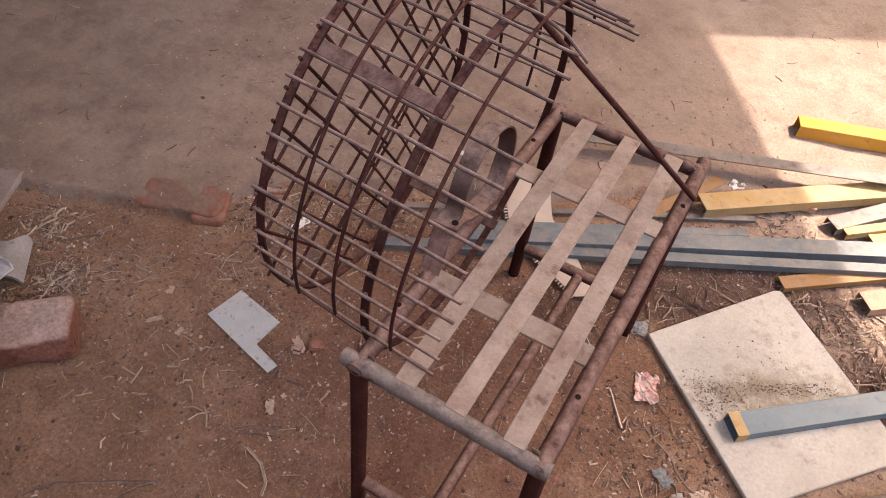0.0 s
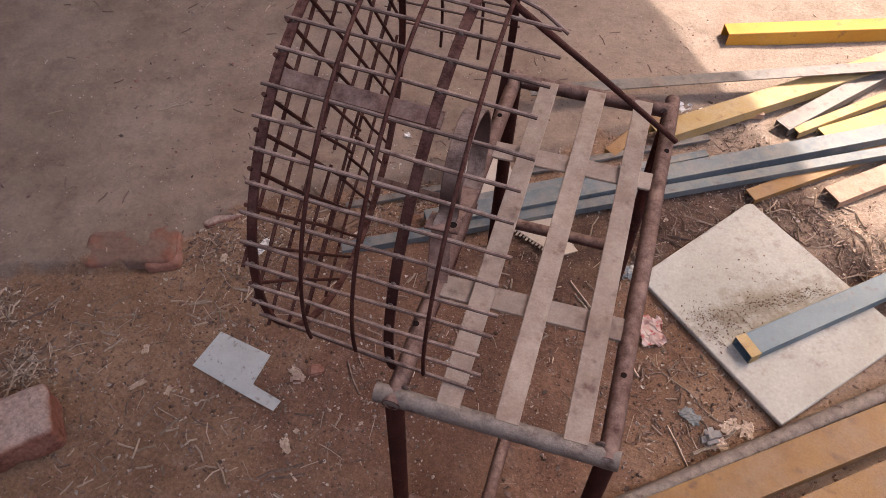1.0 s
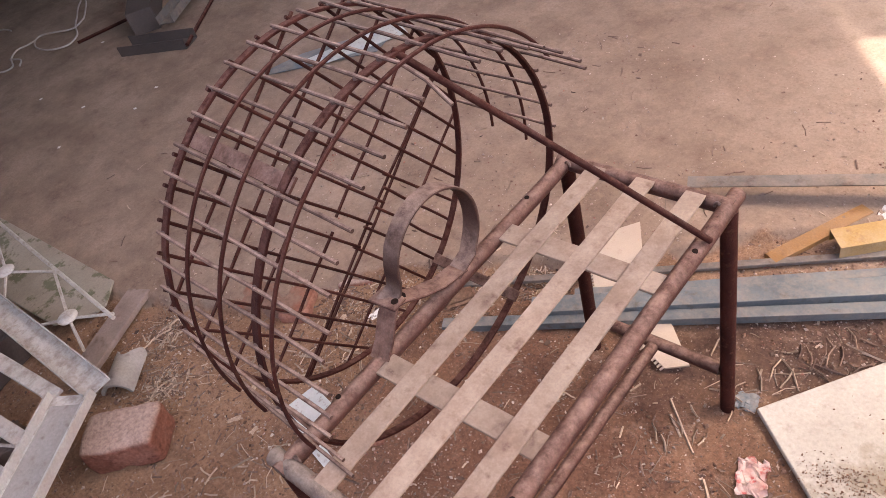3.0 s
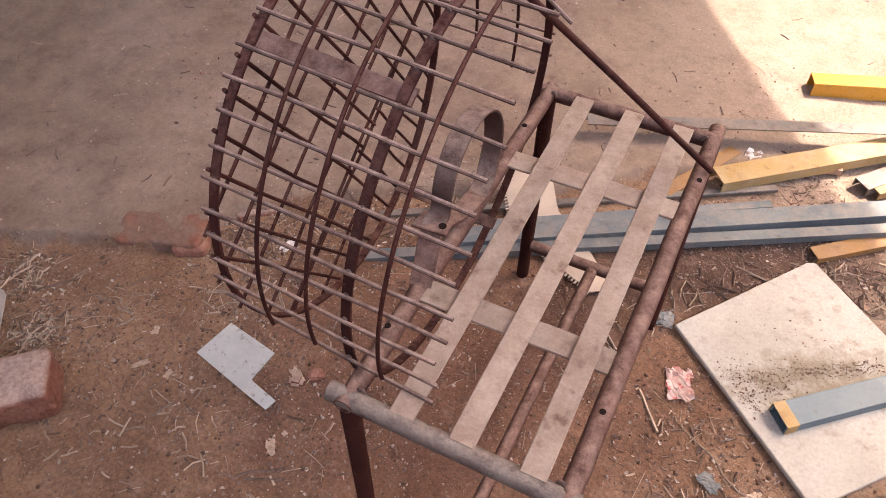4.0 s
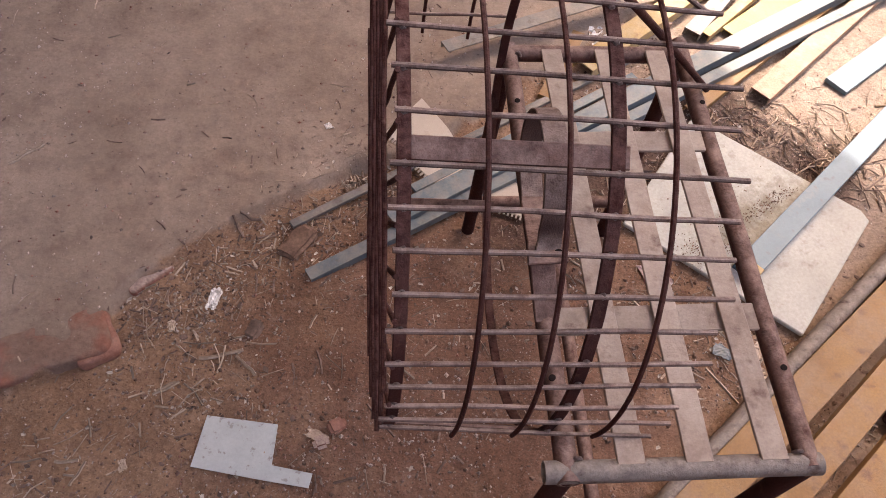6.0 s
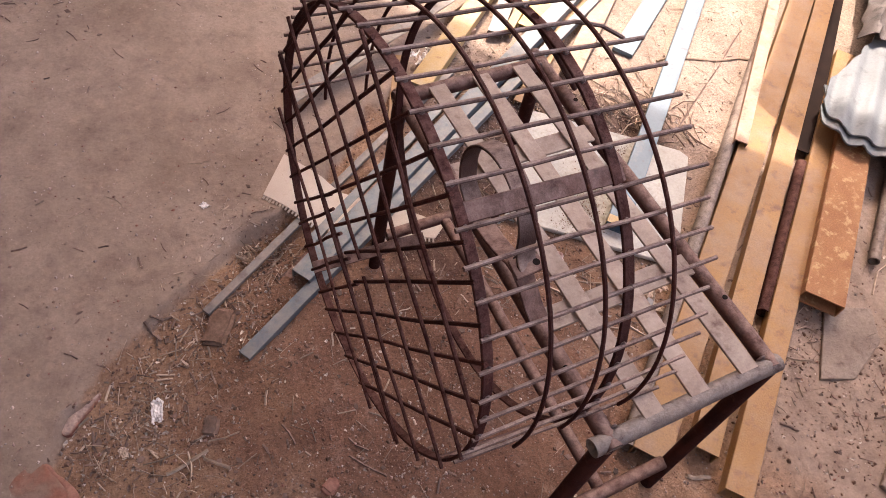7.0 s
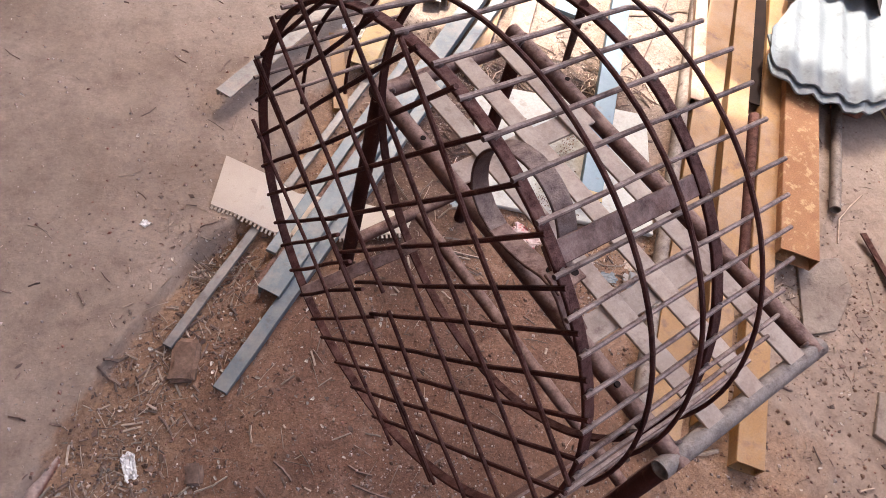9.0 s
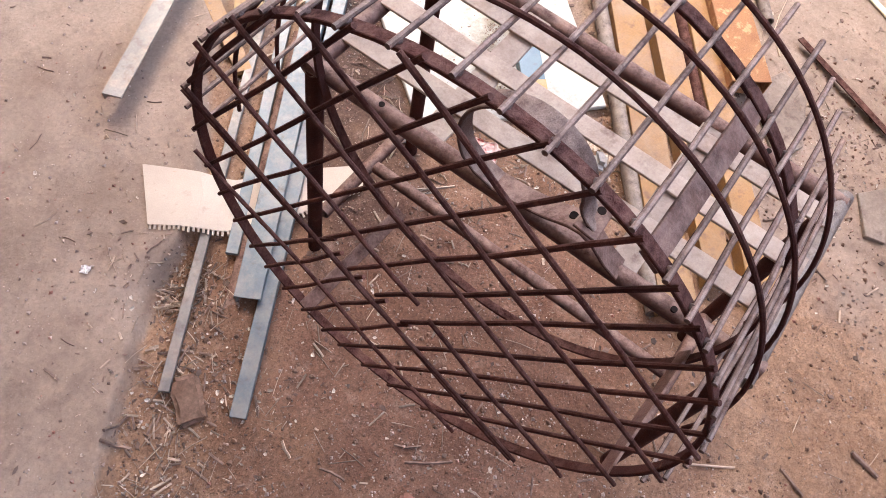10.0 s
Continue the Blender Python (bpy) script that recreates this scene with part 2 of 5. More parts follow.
ASBESTOS = surface("cement_sheet", (0.135, 0.150, 0.153), (0.185, 0.200, 0.203), 5, (0.095, 0.097, 0.095), 18, (0.55, 0.72), rough=0.75, bump=0.4, bump_scale=120, grain=0.18)
MOSSY = surface("mossy_cement_sheet", (0.25, 0.215, 0.170), (0.31, 0.270, 0.220), 6, (0.13, 0.125, 0.075), 14, (0.55, 0.62), rough=0.85, bump=0.4, grain=0.2)
PLANK = surface("grey_plank", (0.20, 0.145, 0.12), (0.27, 0.205, 0.175), 9, (0.14, 0.095, 0.075), 30, (0.56, 0.7), rough=0.85, bump=0.4, grain=0.25)
CEMENT = surface("grey_cement", (0.27, 0.245, 0.225), (0.33, 0.30, 0.28), 10, (0.19, 0.155, 0.135), 30, (0.56, 0.7), rough=0.9, bump=0.5, grain=0.25)
STONE = surface("dusty_flat_stone", (0.175, 0.130, 0.104), (0.245, 0.190, 0.155), 8, (0.13, 0.09, 0.07), 26, (0.54, 0.7), rough=0.92, bump=0.6, bump_scale=90, grain=0.3, spec=0.2)
RED_CHIP = surface("fresh_brick", (0.215, 0.082, 0.052), (0.285, 0.135, 0.095), 30, rough=0.9, bump=0.3, grain=0.3)
STRAW = surface("dry_straw", (0.32, 0.225, 0.16), (0.42, 0.31, 0.235), 30, rough=0.85, bump=0, grain=0.3, island=0.6)
FLAKE = surface("dry_flakes", (0.36, 0.275, 0.215), (0.50, 0.42, 0.35), 30, rough=0.9, bump=0, grain=0.2, island=0.5)
TWIG = surface("twig_bark", (0.115, 0.068, 0.05), (0.22, 0.14, 0.105), 30, rough=0.9, bump=0.3, grain=0.3, island=0.42)
CHIP = surface("bark_chips", (0.105, 0.060, 0.045), (0.195, 0.118, 0.088), 40, rough=0.9, bump=0.2, grain=0.3, island=0.6)
CRUMB = surface("earth_crumbs", (0.150, 0.084, 0.058), (0.235, 0.145, 0.104), 30, rough=0.95, bump=0.3, grain=0.3, island=0.4, spec=0.2)
PEBBLE = surface("grit", (0.26, 0.17, 0.13), (0.44, 0.35, 0.30), 40, (0.24, 0.10, 0.07), 17, (0.52, 0.6), rough=0.9, bump=0.3, grain=0.3, island=0.5)
PAPER = surface("crumpled_paper", (0.60, 0.54, 0.50), (0.70, 0.66, 0.62), 30, (0.30, 0.27, 0.25), 50, (0.55, 0.65), rough=0.7, bump=0.3)
REDPAPER = surface("red_wrapper", (0.40, 0.22, 0.19), (0.52, 0.42, 0.37), 28, (0.40, 0.08, 0.07), 45, (0.53, 0.62), rough=0.5, bump=0.3)
# Dark brown with deep shade put into it, for the shed and under the gate.
SHADE_BROWN = surface("shade_brown", (0.06, 0.045, 0.04), (0.09, 0.065, 0.055), 3, rough=0.9, bump=0.4, grain=0.3)
WALL = surface("mud_wall", (0.24, 0.16, 0.12), (0.31, 0.21, 0.16), 2, rough=0.95, bump=0.5, grain=0.3)
ROOF = surface("roof_sheet", (0.52, 0.48, 0.45), (0.60, 0.56, 0.53), 3, rough=0.8, bump=0.1, grain=0.1)
CABLE = surface("grey_rope", (0.34, 0.29, 0.26), (0.42, 0.37, 0.33), 30, rough=0.8, bump=0.2)
SACK = surface("old_tarpaulin", (0.045, 0.034, 0.03), (0.085, 0.066, 0.059), 9, (0.022, 0.014, 0.012), 20, (0.5, 0.65), rough=0.7, bump=0.5, grain=0.25)
WELD = surface("weld_bead", (0.10, 0.055, 0.045), (0.17, 0.11, 0.09), 90, rough=0.6, metal=0.3, bump=0.8, bump_scale=400)


# ---- mesh helpers ----
def part(name, bm, mat, parent=None, label=""):
    me = bpy.data.meshes.new(name)
    bm.normal_update()
    bm.to_mesh(me)
    bm.free()
    me.materials.append(mat)
    ob = new(name, me)
    if parent is not None:
        ob.parent = parent
    if label:
        tagged(ob, label)
    return ob


def thing(name, bm, mat, label, category, group="", kind=""):
    return tagged(part(name, bm, mat), label, category, group, kind)


def smooth(bm, angle=40):
    bm.normal_update()
    for f in bm.faces:
        f.smooth = True
    for e in bm.edges:
        if len(e.link_faces) == 2 and e.calc_face_angle(0) > radians(angle):
            e.smooth = False


def sweep(pts, profile, up=(0, 0, 1), closed=False, bm=None, caps=True):
    """Sweeps a 2D profile (side, up) along points. The side is ahead x up."""
    bm = bm or bmesh.new()
    pts = [Vector(p) for p in pts]
    n = len(pts)
    rings = []
    for i, p in enumerate(pts):
        a = pts[(i - 1) % n] if closed else pts[max(i - 1, 0)]
        b = pts[(i + 1) % n] if closed else pts[min(i + 1, n - 1)]
        ahead = (b - a).normalized()
        u = Vector(up(i) if callable(up) else up)
        side = ahead.cross(u)
        if side.length < 1e-4:
            side = ahead.cross(Vector((0.3, 1, 0.1)))
        side.normalize()
        u = side.cross(ahead).normalized()
        rings.append([bm.verts.new(p + side * s + u * w) for s, w in profile])
    k = len(profile)
    for i in range(n if closed else n - 1):
        r0, r1 = rings[i], rings[(i + 1) % n]
        for j in range(k):
            bm.faces.new((r0[j], r0[(j + 1) % k], r1[(j + 1) % k], r1[j]))
    if caps and not closed:
        bm.faces.new(rings[0][::-1])
        bm.faces.new(rings[-1])
    return bm


def ngon(r, k, squash=1.0):
    return [(r * math.cos(2 * math.pi * j / k), r * squash * math.sin(2 * math.pi * j / k)) for j in range(k)]


def tube(pts, r, k=10, closed=False, bm=None, up=(0.13, 0.21, 1)):
    bm = sweep(pts, ngon(r, k), up, closed, bm)
    smooth(bm)
    return bm


def hollow_pipe(p0, p1, r, wall=0.003, k=20, bm=None, wob=0.0):
    """A pipe that is open at both ends."""
    bm = bm or bmesh.new()
    p0, p1 = Vector(p0), Vector(p1)
    ahead = (p1 - p0).normalized()
    side = ahead.cross(Vector((0.1, 0.2, 1)) if abs(ahead.z) < 0.9 else Vector((0, 1, 0))).normalized()
    u = side.cross(ahead)
    steps = max(2, int((p1 - p0).length / 0.06)) if wob else 2
    rows = []
    for rr in (r, r - wall):
        col = []
        for i in range(steps):
            c = p0.lerp(p1, i / (steps - 1)) + side * wob * math.sin(i * 1.3) + u * wob * math.cos(i * 0.9)
            col.append([bm.verts.new(c + side * math.cos(2 * math.pi * j / k) * rr + u * math.sin(2 * math.pi * j / k) * rr) for j in range(k)])
        rows.append(col)
    out, inn = rows
    for j in range(k):
        q = (j + 1) % k
        for i in range(steps - 1):
            bm.faces.new((out[i][j], out[i][q], out[i + 1][q], out[i + 1][j]))
            bm.faces.new((inn[i][q], inn[i][j], inn[i + 1][j], inn[i + 1][q]))
        bm.faces.new((out[0][q], out[0][j], inn[0][j], inn[0][q]))
        bm.faces.new((out[-1][j], out[-1][q], inn[-1][q], inn[-1][j]))
    bmesh.ops.recalc_face_normals(bm, faces=bm.faces)
    smooth(bm)
    return bm


def box_profile(w, h, c=0.0015):
    w, h = w / 2, h / 2
    return [(-w + c, -h), (w - c, -h), (w, -h + c), (w, h - c), (w - c, h), (-w + c, h), (-w, h - c), (-w, -h + c)]


def tray_profile(w, h, t):
    """C section, open upwards."""
    w /= 2
    return [(-w, 0), (w, 0), (w, h), (w - t, h), (w - t, t), (-w + t, t), (-w + t, h), (-w, h)]


def angle_profile(w, h, t):
    w /= 2
    return [(-w, 0), (-w + t, 0), (-w + t, h - t), (w, h - t), (w, h), (-w, h)]


def box_tube(p0, p1, w, h, t=0.003):
    """The four walls of a rectangular hollow section, open at both ends; p0 and p1 run along the middle of its underside."""
    walls = []
    for name, a, b, ww, hh in (("top_wall", 0, h - t / 2, w, t), ("bottom_wall", 0, t / 2, w, t), ("side_wall", w / 2 - t / 2, h / 2, t, h - 2 * t), ("side_wall", t / 2 - w / 2, h / 2, t, h - 2 * t)):
        bm = sweep([p0, p1], [(a + u, b + v) for u, v in box_profile(ww, hh, t * 0.3)])
        bmesh.ops.recalc_face_normals(bm, faces=bm.faces)
        walls.append((name, bm))
    return walls


def slab(outline, z0, z1, bevel=0.002, tilt=None):
    """A flat piece with the given outline, counter-clockwise, between two heights."""
    bm = bmesh.new()
    vs = [bm.verts.new((x, y, z0)) for x, y in outline]
    f = bm.faces.new(vs)
    ext = bmesh.ops.extrude_face_region(bm, geom=[f])
    for v in ext["geom"]:
        if isinstance(v, bmesh.types.BMVert):
            v.co.z = z1
    bmesh.ops.recalc_face_normals(bm, faces=bm.faces)
    if bevel:
        bmesh.ops.bevel(bm, geom=[e for e in bm.edges], offset=bevel, segments=1, affect="EDGES")
    if tilt:
        for v in bm.verts:
            v.co.z += tilt[0] * (v.co.x - tilt[2]) + tilt[1] * (v.co.y - tilt[3])
    return bm


def rough_block(size, at, rz=0, tilt=0, seed=1, cuts=5, amount=0.004, bevel=0.008):
    """A worn brick or clod."""
    bm = bmesh.new()
    bmesh.ops.create_cube(bm, size=1)
    bmesh.ops.scale(bm, vec=size, verts=bm.verts)
    bmesh.ops.bevel(bm, geom=list(bm.edges), offset=bevel, segments=2, affect="EDGES")
    bmesh.ops.subdivide_edges(bm, edges=list(bm.edges), cuts=cuts, use_grid_fill=True)
    for v in bm.verts:
        v.co += noise.noise_vector(v.co * 28 + Vector((seed * 7.1, 0, 0))) * amount + noise.noise_vector(v.co * 9 + Vector((0, seed * 3.3, 0))) * amount * 1.6
    bmesh.ops.transform(bm, matrix=pose(*at, tilt, 0, rz), verts=bm.verts)
    smooth(bm, 60)
    return bm


def worn_brick(size, at, rz=0, tilt=0, seed=1, power=7.0, amount=0.005, cuts=17):
    """A brick with rubbed corners and chipped, uneven faces."""
    bm = bmesh.new()
    bmesh.ops.create_cube(bm, size=2)
    bmesh.ops.subdivide_edges(bm, edges=list(bm.edges), cuts=cuts, use_grid_fill=True)
    for v in bm.verts:
        q = v.co.copy()
        r = (abs(q.x) ** power + abs(q.y) ** power + abs(q.z) ** power) ** (1 / power)
        q = Vector((q.x / r * size[0] / 2, q.y / r * size[1] / 2, q.z / r * size[2] / 2))
        n = noise.noise_vector(q * 14 + Vector((seed * 7.1, 0, 0))) * amount + noise.noise_vector(q * 45 + Vector((0, seed * 3.3, 0))) * amount * 0.4
        chip = max(0.0, noise.noise(q * 22 + Vector((0, 0, seed * 5.3))) - 0.28)
        v.co = q * (1 - 0.16 * chip) + n
    bmesh.ops.transform(bm, matrix=pose(*at, tilt, 0, rz), verts=bm.verts)
    smooth(bm, 50)
    return bm


# ---- ground ----
EDGE = [(-60, -22), (-3.0, -0.3), (-1.6, 0.25), (-1.21, 0.405), (-1.06, 0.46), (-0.96, 0.60), (-0.90, 0.70), (-0.75, 0.81), (-0.66, 0.88), (-0.50, 0.98), (-0.36, 1.075), (-0.14, 1.13),
        (0.10, 1.36), (0.45, 1.60), (2.0, 2.6), (60, 40)]
EX, EY = [p[0] for p in EDGE], [p[1] for p in EDGE]


def ground_height(x, y):
    """The trodden mud yard lies a little higher beyond a worn, uneven edge."""
    d = (y - np.interp(x, EX, EY)) * 0.78 + 0.02 * noise.noise(Vector((x * 6, y * 6, 3)))
    rise = min(max(d / 0.024 + 0.5, 0), 1)
    rise = rise * rise * (3 - 2 * rise)
    step = 0.036 * min(max((0.75 - x) / 0.8, 0), 1)
    z = step * rise
    rough = 1 - 0.65 * rise
    z += rough * (0.006 * noise.noise(Vector((x * 9, y * 9, 0))) + 0.0045 * noise.noise(Vector((x * 27, y * 27, 1))) + 0.002 * noise.noise(Vector((x * 60, y * 60, 8))))
    z += 0.006 * noise.noise(Vector((x * 1.7, y * 1.7, 5))) + 0.0035 * noise.noise(Vector((x * 5.1, y * 5.1, 12)))
    # a hollow dug into the edge
    hx, hy = (x + 0.33) / 0.12, (y - 1.03) / 0.075
    z -= 0.030 * math.exp(-(hx * hx + hy * hy) ** 2)
    # soil heaped against the ends of the two channels
    for bx, by in ((-0.475, 0.690), (-0.285, 0.845)):
        z += 0.020 * math.exp(-((x - bx) ** 2 + (y - by) ** 2) / 0.0042)
    return z


def axis_steps(lo, hi, fine, far):
    mid = list(np.arange(lo, hi + fine / 2, fine))
    out, d, p = [], fine, hi
    while p < far:
        d *= 1.35
        p += d
        out.append(p)
    inn, d, p = [], fine, lo
    while p > -far:
        d *= 1.35
        p -= d
        inn.append(p)
    return inn[::-1] + mid + out


xs, ys = axis_steps(-2.0, 2.4, 0.0105, 80), axis_steps(-0.9, 2.5, 0.0105, 80)
verts = [(x, y, ground_height(x, y)) for y in ys for x in xs]
nx = len(xs)
faces = [(j * nx + i, j * nx + i + 1, (j + 1) * nx + i + 1, (j + 1) * nx + i) for j in range(len(ys) - 1) for i in range(nx - 1)]
me = bpy.data.meshes.new("ground")
me.from_pydata(verts, [], faces)
me.shade_smooth()
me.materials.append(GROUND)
for kind in ("trodden", "pale", "oily", "bar_shade"):
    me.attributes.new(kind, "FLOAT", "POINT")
trodden, pale, oily, bar_shade = [me.attributes[kind] for kind in ("trodden", "pale", "oily", "bar_shade")]
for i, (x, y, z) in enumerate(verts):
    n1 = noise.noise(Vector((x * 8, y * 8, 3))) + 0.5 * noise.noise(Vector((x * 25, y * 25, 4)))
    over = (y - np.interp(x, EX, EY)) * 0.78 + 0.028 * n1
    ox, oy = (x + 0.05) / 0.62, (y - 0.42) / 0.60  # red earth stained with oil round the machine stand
    wx, wy = (0.81 * (x - 0.48) + 0.59 * (y - 1.13)) / 0.58, (-0.59 * (x - 0.48) + 0.81 * (y - 1.13)) / 0.19  # soil under the channels, darkened with painted shade
    dark_area = max(1.3 - (wx * wx + wy * wy), 1.1 - ((x - 1.06) / 0.2) ** 2 - ((y - 1.06) / 0.16) ** 2)
    bar_shade.data[i].value = 0.9 * min(max(dark_area + 0.6 * n1, 0), 1)
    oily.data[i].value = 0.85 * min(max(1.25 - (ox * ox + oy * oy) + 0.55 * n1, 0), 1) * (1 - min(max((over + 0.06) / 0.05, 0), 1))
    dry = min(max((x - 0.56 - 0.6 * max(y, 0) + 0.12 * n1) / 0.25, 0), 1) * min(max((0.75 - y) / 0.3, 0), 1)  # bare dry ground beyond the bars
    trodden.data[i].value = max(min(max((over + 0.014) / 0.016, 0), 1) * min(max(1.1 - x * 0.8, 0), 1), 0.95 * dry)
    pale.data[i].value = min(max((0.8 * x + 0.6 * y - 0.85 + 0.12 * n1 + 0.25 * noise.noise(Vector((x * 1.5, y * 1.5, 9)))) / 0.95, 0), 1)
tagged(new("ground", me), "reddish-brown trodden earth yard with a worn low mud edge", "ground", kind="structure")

# ---- shed: the roof whose shade falls over the stand, and the wall behind it ----
ROOF_Z = 5.4
shift = sun_dir * (ROOF_Z / sun_dir.z)
n2, along = Vector((0.8, 0.6, 0)), Vector((-0.6, 0.8, 0))
edge_mid = n2 * 1.535 + Vector((shift.x, shift.y, 0))
pts = [edge_mid + along * 7, edge_mid - along * 3.4, edge_mid - along * 3.4 - n2 * 8.6, edge_mid + along * 7 - n2 * 8.6]
bm = slab([(p.x, p.y) for p in pts][::-1], ROOF_Z, ROOF_Z + 0.06, 0.0)
thing("roof", bm, ROOF, "plain sheet roof of the open shed over the yard", "roof", kind="structure")
# the roof goes on round the corner of the open court
base = Vector((shift.x, shift.y, 0))
pts = [base + n2 * a + along * b for a, b in ((1.58, 1.946), (9.0, 1.946), (9.0, 7.0), (1.58, 7.0))]
bm = slab([(p.x, p.y) for p in pts], ROOF_Z + 0.01, ROOF_Z + 0.07, 0.0)
thing("roof", bm, ROOF, "plain sheet roof on the other side of the court", "roof", kind="structure")
# Unseen plank, added to drop a strip of shade across the painted bars.
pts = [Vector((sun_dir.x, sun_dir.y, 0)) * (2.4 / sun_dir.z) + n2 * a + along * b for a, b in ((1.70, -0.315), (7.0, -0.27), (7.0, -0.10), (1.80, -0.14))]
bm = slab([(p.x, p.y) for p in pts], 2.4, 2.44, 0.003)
thing("beam", bm, ROOF, "unseen plank added over the court to shade the bars", "beam", kind="structure")
# unseen extra roof pieces, cut to fit the shade line over the sheets
for k, (a, b0, b1) in enumerate(((1.75, -0.86, -0.39), (2.6, -3.4, -0.87))):
    pts = [base + n2 * u + along * v for u, v in ((1.50, b0), (a, b0), (a, b1), (1.50, b1))]
    thing("roof", slab([(p.x, p.y) for p in pts], ROOF_Z - 0.07, ROOF_Z - 0.01, 0.0), ROOF, "unseen sheet added at the roof edge to fit its shade", "roof", kind="structure")
# an unseen low loft, added to keep skylight off the back of the shed
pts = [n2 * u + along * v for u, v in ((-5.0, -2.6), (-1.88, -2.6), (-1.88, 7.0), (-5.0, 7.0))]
thing("loft", slab([(p.x, p.y) for p in pts], 1.35, 1.45, 0.0), SHADE_BROWN, "unseen low loft added to darken the back of the shed", "loft", kind="structure")
# a partition in the depth of the shed, its dark colour standing for shade
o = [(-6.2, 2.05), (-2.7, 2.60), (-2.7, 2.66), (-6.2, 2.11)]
thing("partition", slab(o, -0.05, 1.34, 0.0), SHADE_BROWN, "dark partition added for the deep shade at the back of the shed", "partition", kind="structure")
# walls added on all sides to cut the skylight: behind the trodden floor, at its far end, south and east
for name, a0, a1, b0, b1, top in (("wall_west", -5.2, -5.0, -3.0, 7.2, 5.6), ("wall_north", -5.0, 9.0, 7.0, 7.2, 5.6), ("wall_south", -5.0, 5.4, -2.45, -2.2, 2.3), ("wall_east", 6.4, 6.6, -4.0, 7.0, 3.2)):
    pts = [n2 * a + along * b for a, b in ((a0, b0), (a1, b0), (a1, b1), (a0, b1))]
    thing(name, slab([(p.x, p.y) for p in pts], -0.1, top, 0.0), WALL, "plain brown wall added round the shed to cut the skylight", "wall", kind="structure")

# ---- machine stand with its belt guard ----
W, L, H = 0.36, 0.842, 0.672
R = 0.0168
stand = new("machine_stand")
stand.location.x = -0.018
tagged(stand, "rusty steel pipe stand with a welded round rod-mesh guard", "machine stand")


def pipe_part(name, p0, p1, r=R, mat=PIPE, parent=stand, label="", wob=0.0):
    return part(name, hollow_pipe(p0, p1, r, wob=wob), mat, parent, label)


pipe_part("long_pipe", (0, -R, H), (0, L + R, H), label="dusty brown steel pipe", wob=0.0006)
pipe_part("long_pipe", (W, -R * 0.4, H), (W, L + R * 2.2, H), label="dusty brown steel pipe", wob=0.0006)
pipe_part("cross_pipe", (-R * 2.0, 0, H), (W + R * 1.1, 0, H), mat=GREYPIPE, label="worn grey steel pipe with rust patches", wob=0.0006)
pipe_part("cross_pipe", (-R, L, H), (W + R * 0.6, L, H), label="dusty brown steel pipe", wob=0.0006)
for x, y, fx, fy in ((0, 0, -0.012, -0.006), (W, 0, 0.01, -0.006), (W, L, 0.0, 0.004), (0, L, -0.02, 0.012)):
    pipe_part("leg", (x, y, H - R * 0.5), (x + fx, y + fy, -0.012), label="dark rusty pipe leg", mat=RUST)
ZS = 0.155
pipe_part("stretcher", (R - 0.01, 0, ZS), (W - R + 0.01, 0, ZS), R * 0.95)
pipe_part("stretcher", (R - 0.015, L, ZS), (W - R, L, ZS), R * 0.95)
pipe_part("middle_stretcher", (0.175, R * 0.8, ZS), (0.178, L - R * 0.8, ZS), R * 0.9)


def flat_bar(p0, p1, w, t, wob=0.0, steps=14, seed=0):
    """A straight strip that lies flat, slightly uneven."""
    p0, p1 = Vector(p0), Vector(p1)
    pts = []
    for i in range(steps):
        p = p0.lerp(p1, i / (steps - 1))
        p.z += wob * noise.noise(Vector((i * 0.37, seed * 5.1, 0)))
        pts.append(p)
    return sweep(pts, box_profile(w, t, 0.0012))


ZT = H + R - 0.003
for k, (xa, xb) in enumerate(((0.092, 0.083), (0.192, 0.192), (0.305, 0.297))):
    part("strap", flat_bar((xa, 0.004, ZT), (xb, L - 0.004, ZT), 0.041, 0.006, 0.002, seed=k), STRAP, stand, "pale dusty flat steel bar")
for k, y in enumerate((0.235, 0.603)):
    part("cross_strap", flat_bar((0.004, y, ZT - 0.0075), (W - 0.006, y + 0.004, ZT - 0.0075), 0.048, 0.006, 0.002, seed=k + 7), STRAP, stand, "pale dusty flat steel bar")
# bolt holes on the long pipes
for x, y in ((-0.006, 0.137), (0, 0.698), (W, 0.145), (W + 0.004, 0.698)):
    bm = bmesh.new()
    bmesh.ops.create_cone(bm, cap_ends=True, segments=14, radius1=0.0052, radius2=0.0052, depth=0.004, matrix=Matrix.Translation((x, y, H + R - 0.0015)))
    part("bolt_hole", bm, SHADE_BLACK, stand, "dark drilled hole")
# weld beads at the corners
for x, y in ((0, 0), (W, 0), (W, L), (0, L)):
    a = -1 if x == 0 else 1
    pts = [Vector((x - a * R * 0.9, y + (0.9 if y == 0 else -0.9) * R, H)) + Vector((0, 0, R * math.cos(q))) + Vector((a * 0.4, 0, 0)) * R * math.sin(q) for q in np.linspace(-1.2, 1.2, 9)]
    part("weld", tube(pts, 0.0032, 6), WELD, stand, "lumpy weld bead")

# guard hoops: nearly round closed rings of flat bar, leaning a little out of plumb
HY, HZ = 0.4345, 0.783


def ring_point(a, x, ty, tz, cy, cz, r, c2=0.0, s2=0.0, c3=0.0, s3=0.0, out=0.0):
    m = r * (1 + c2 * math.cos(2 * a) + s2 * math.sin(2 * a) + c3 * math.cos(3 * a) + s3 * math.sin(3 * a)) + out
    y, z = cy + m * math.cos(a), cz + m * math.sin(a)
    return Vector((x + ty * (y - 0.42) + tz * (z - 0.80), y, z))


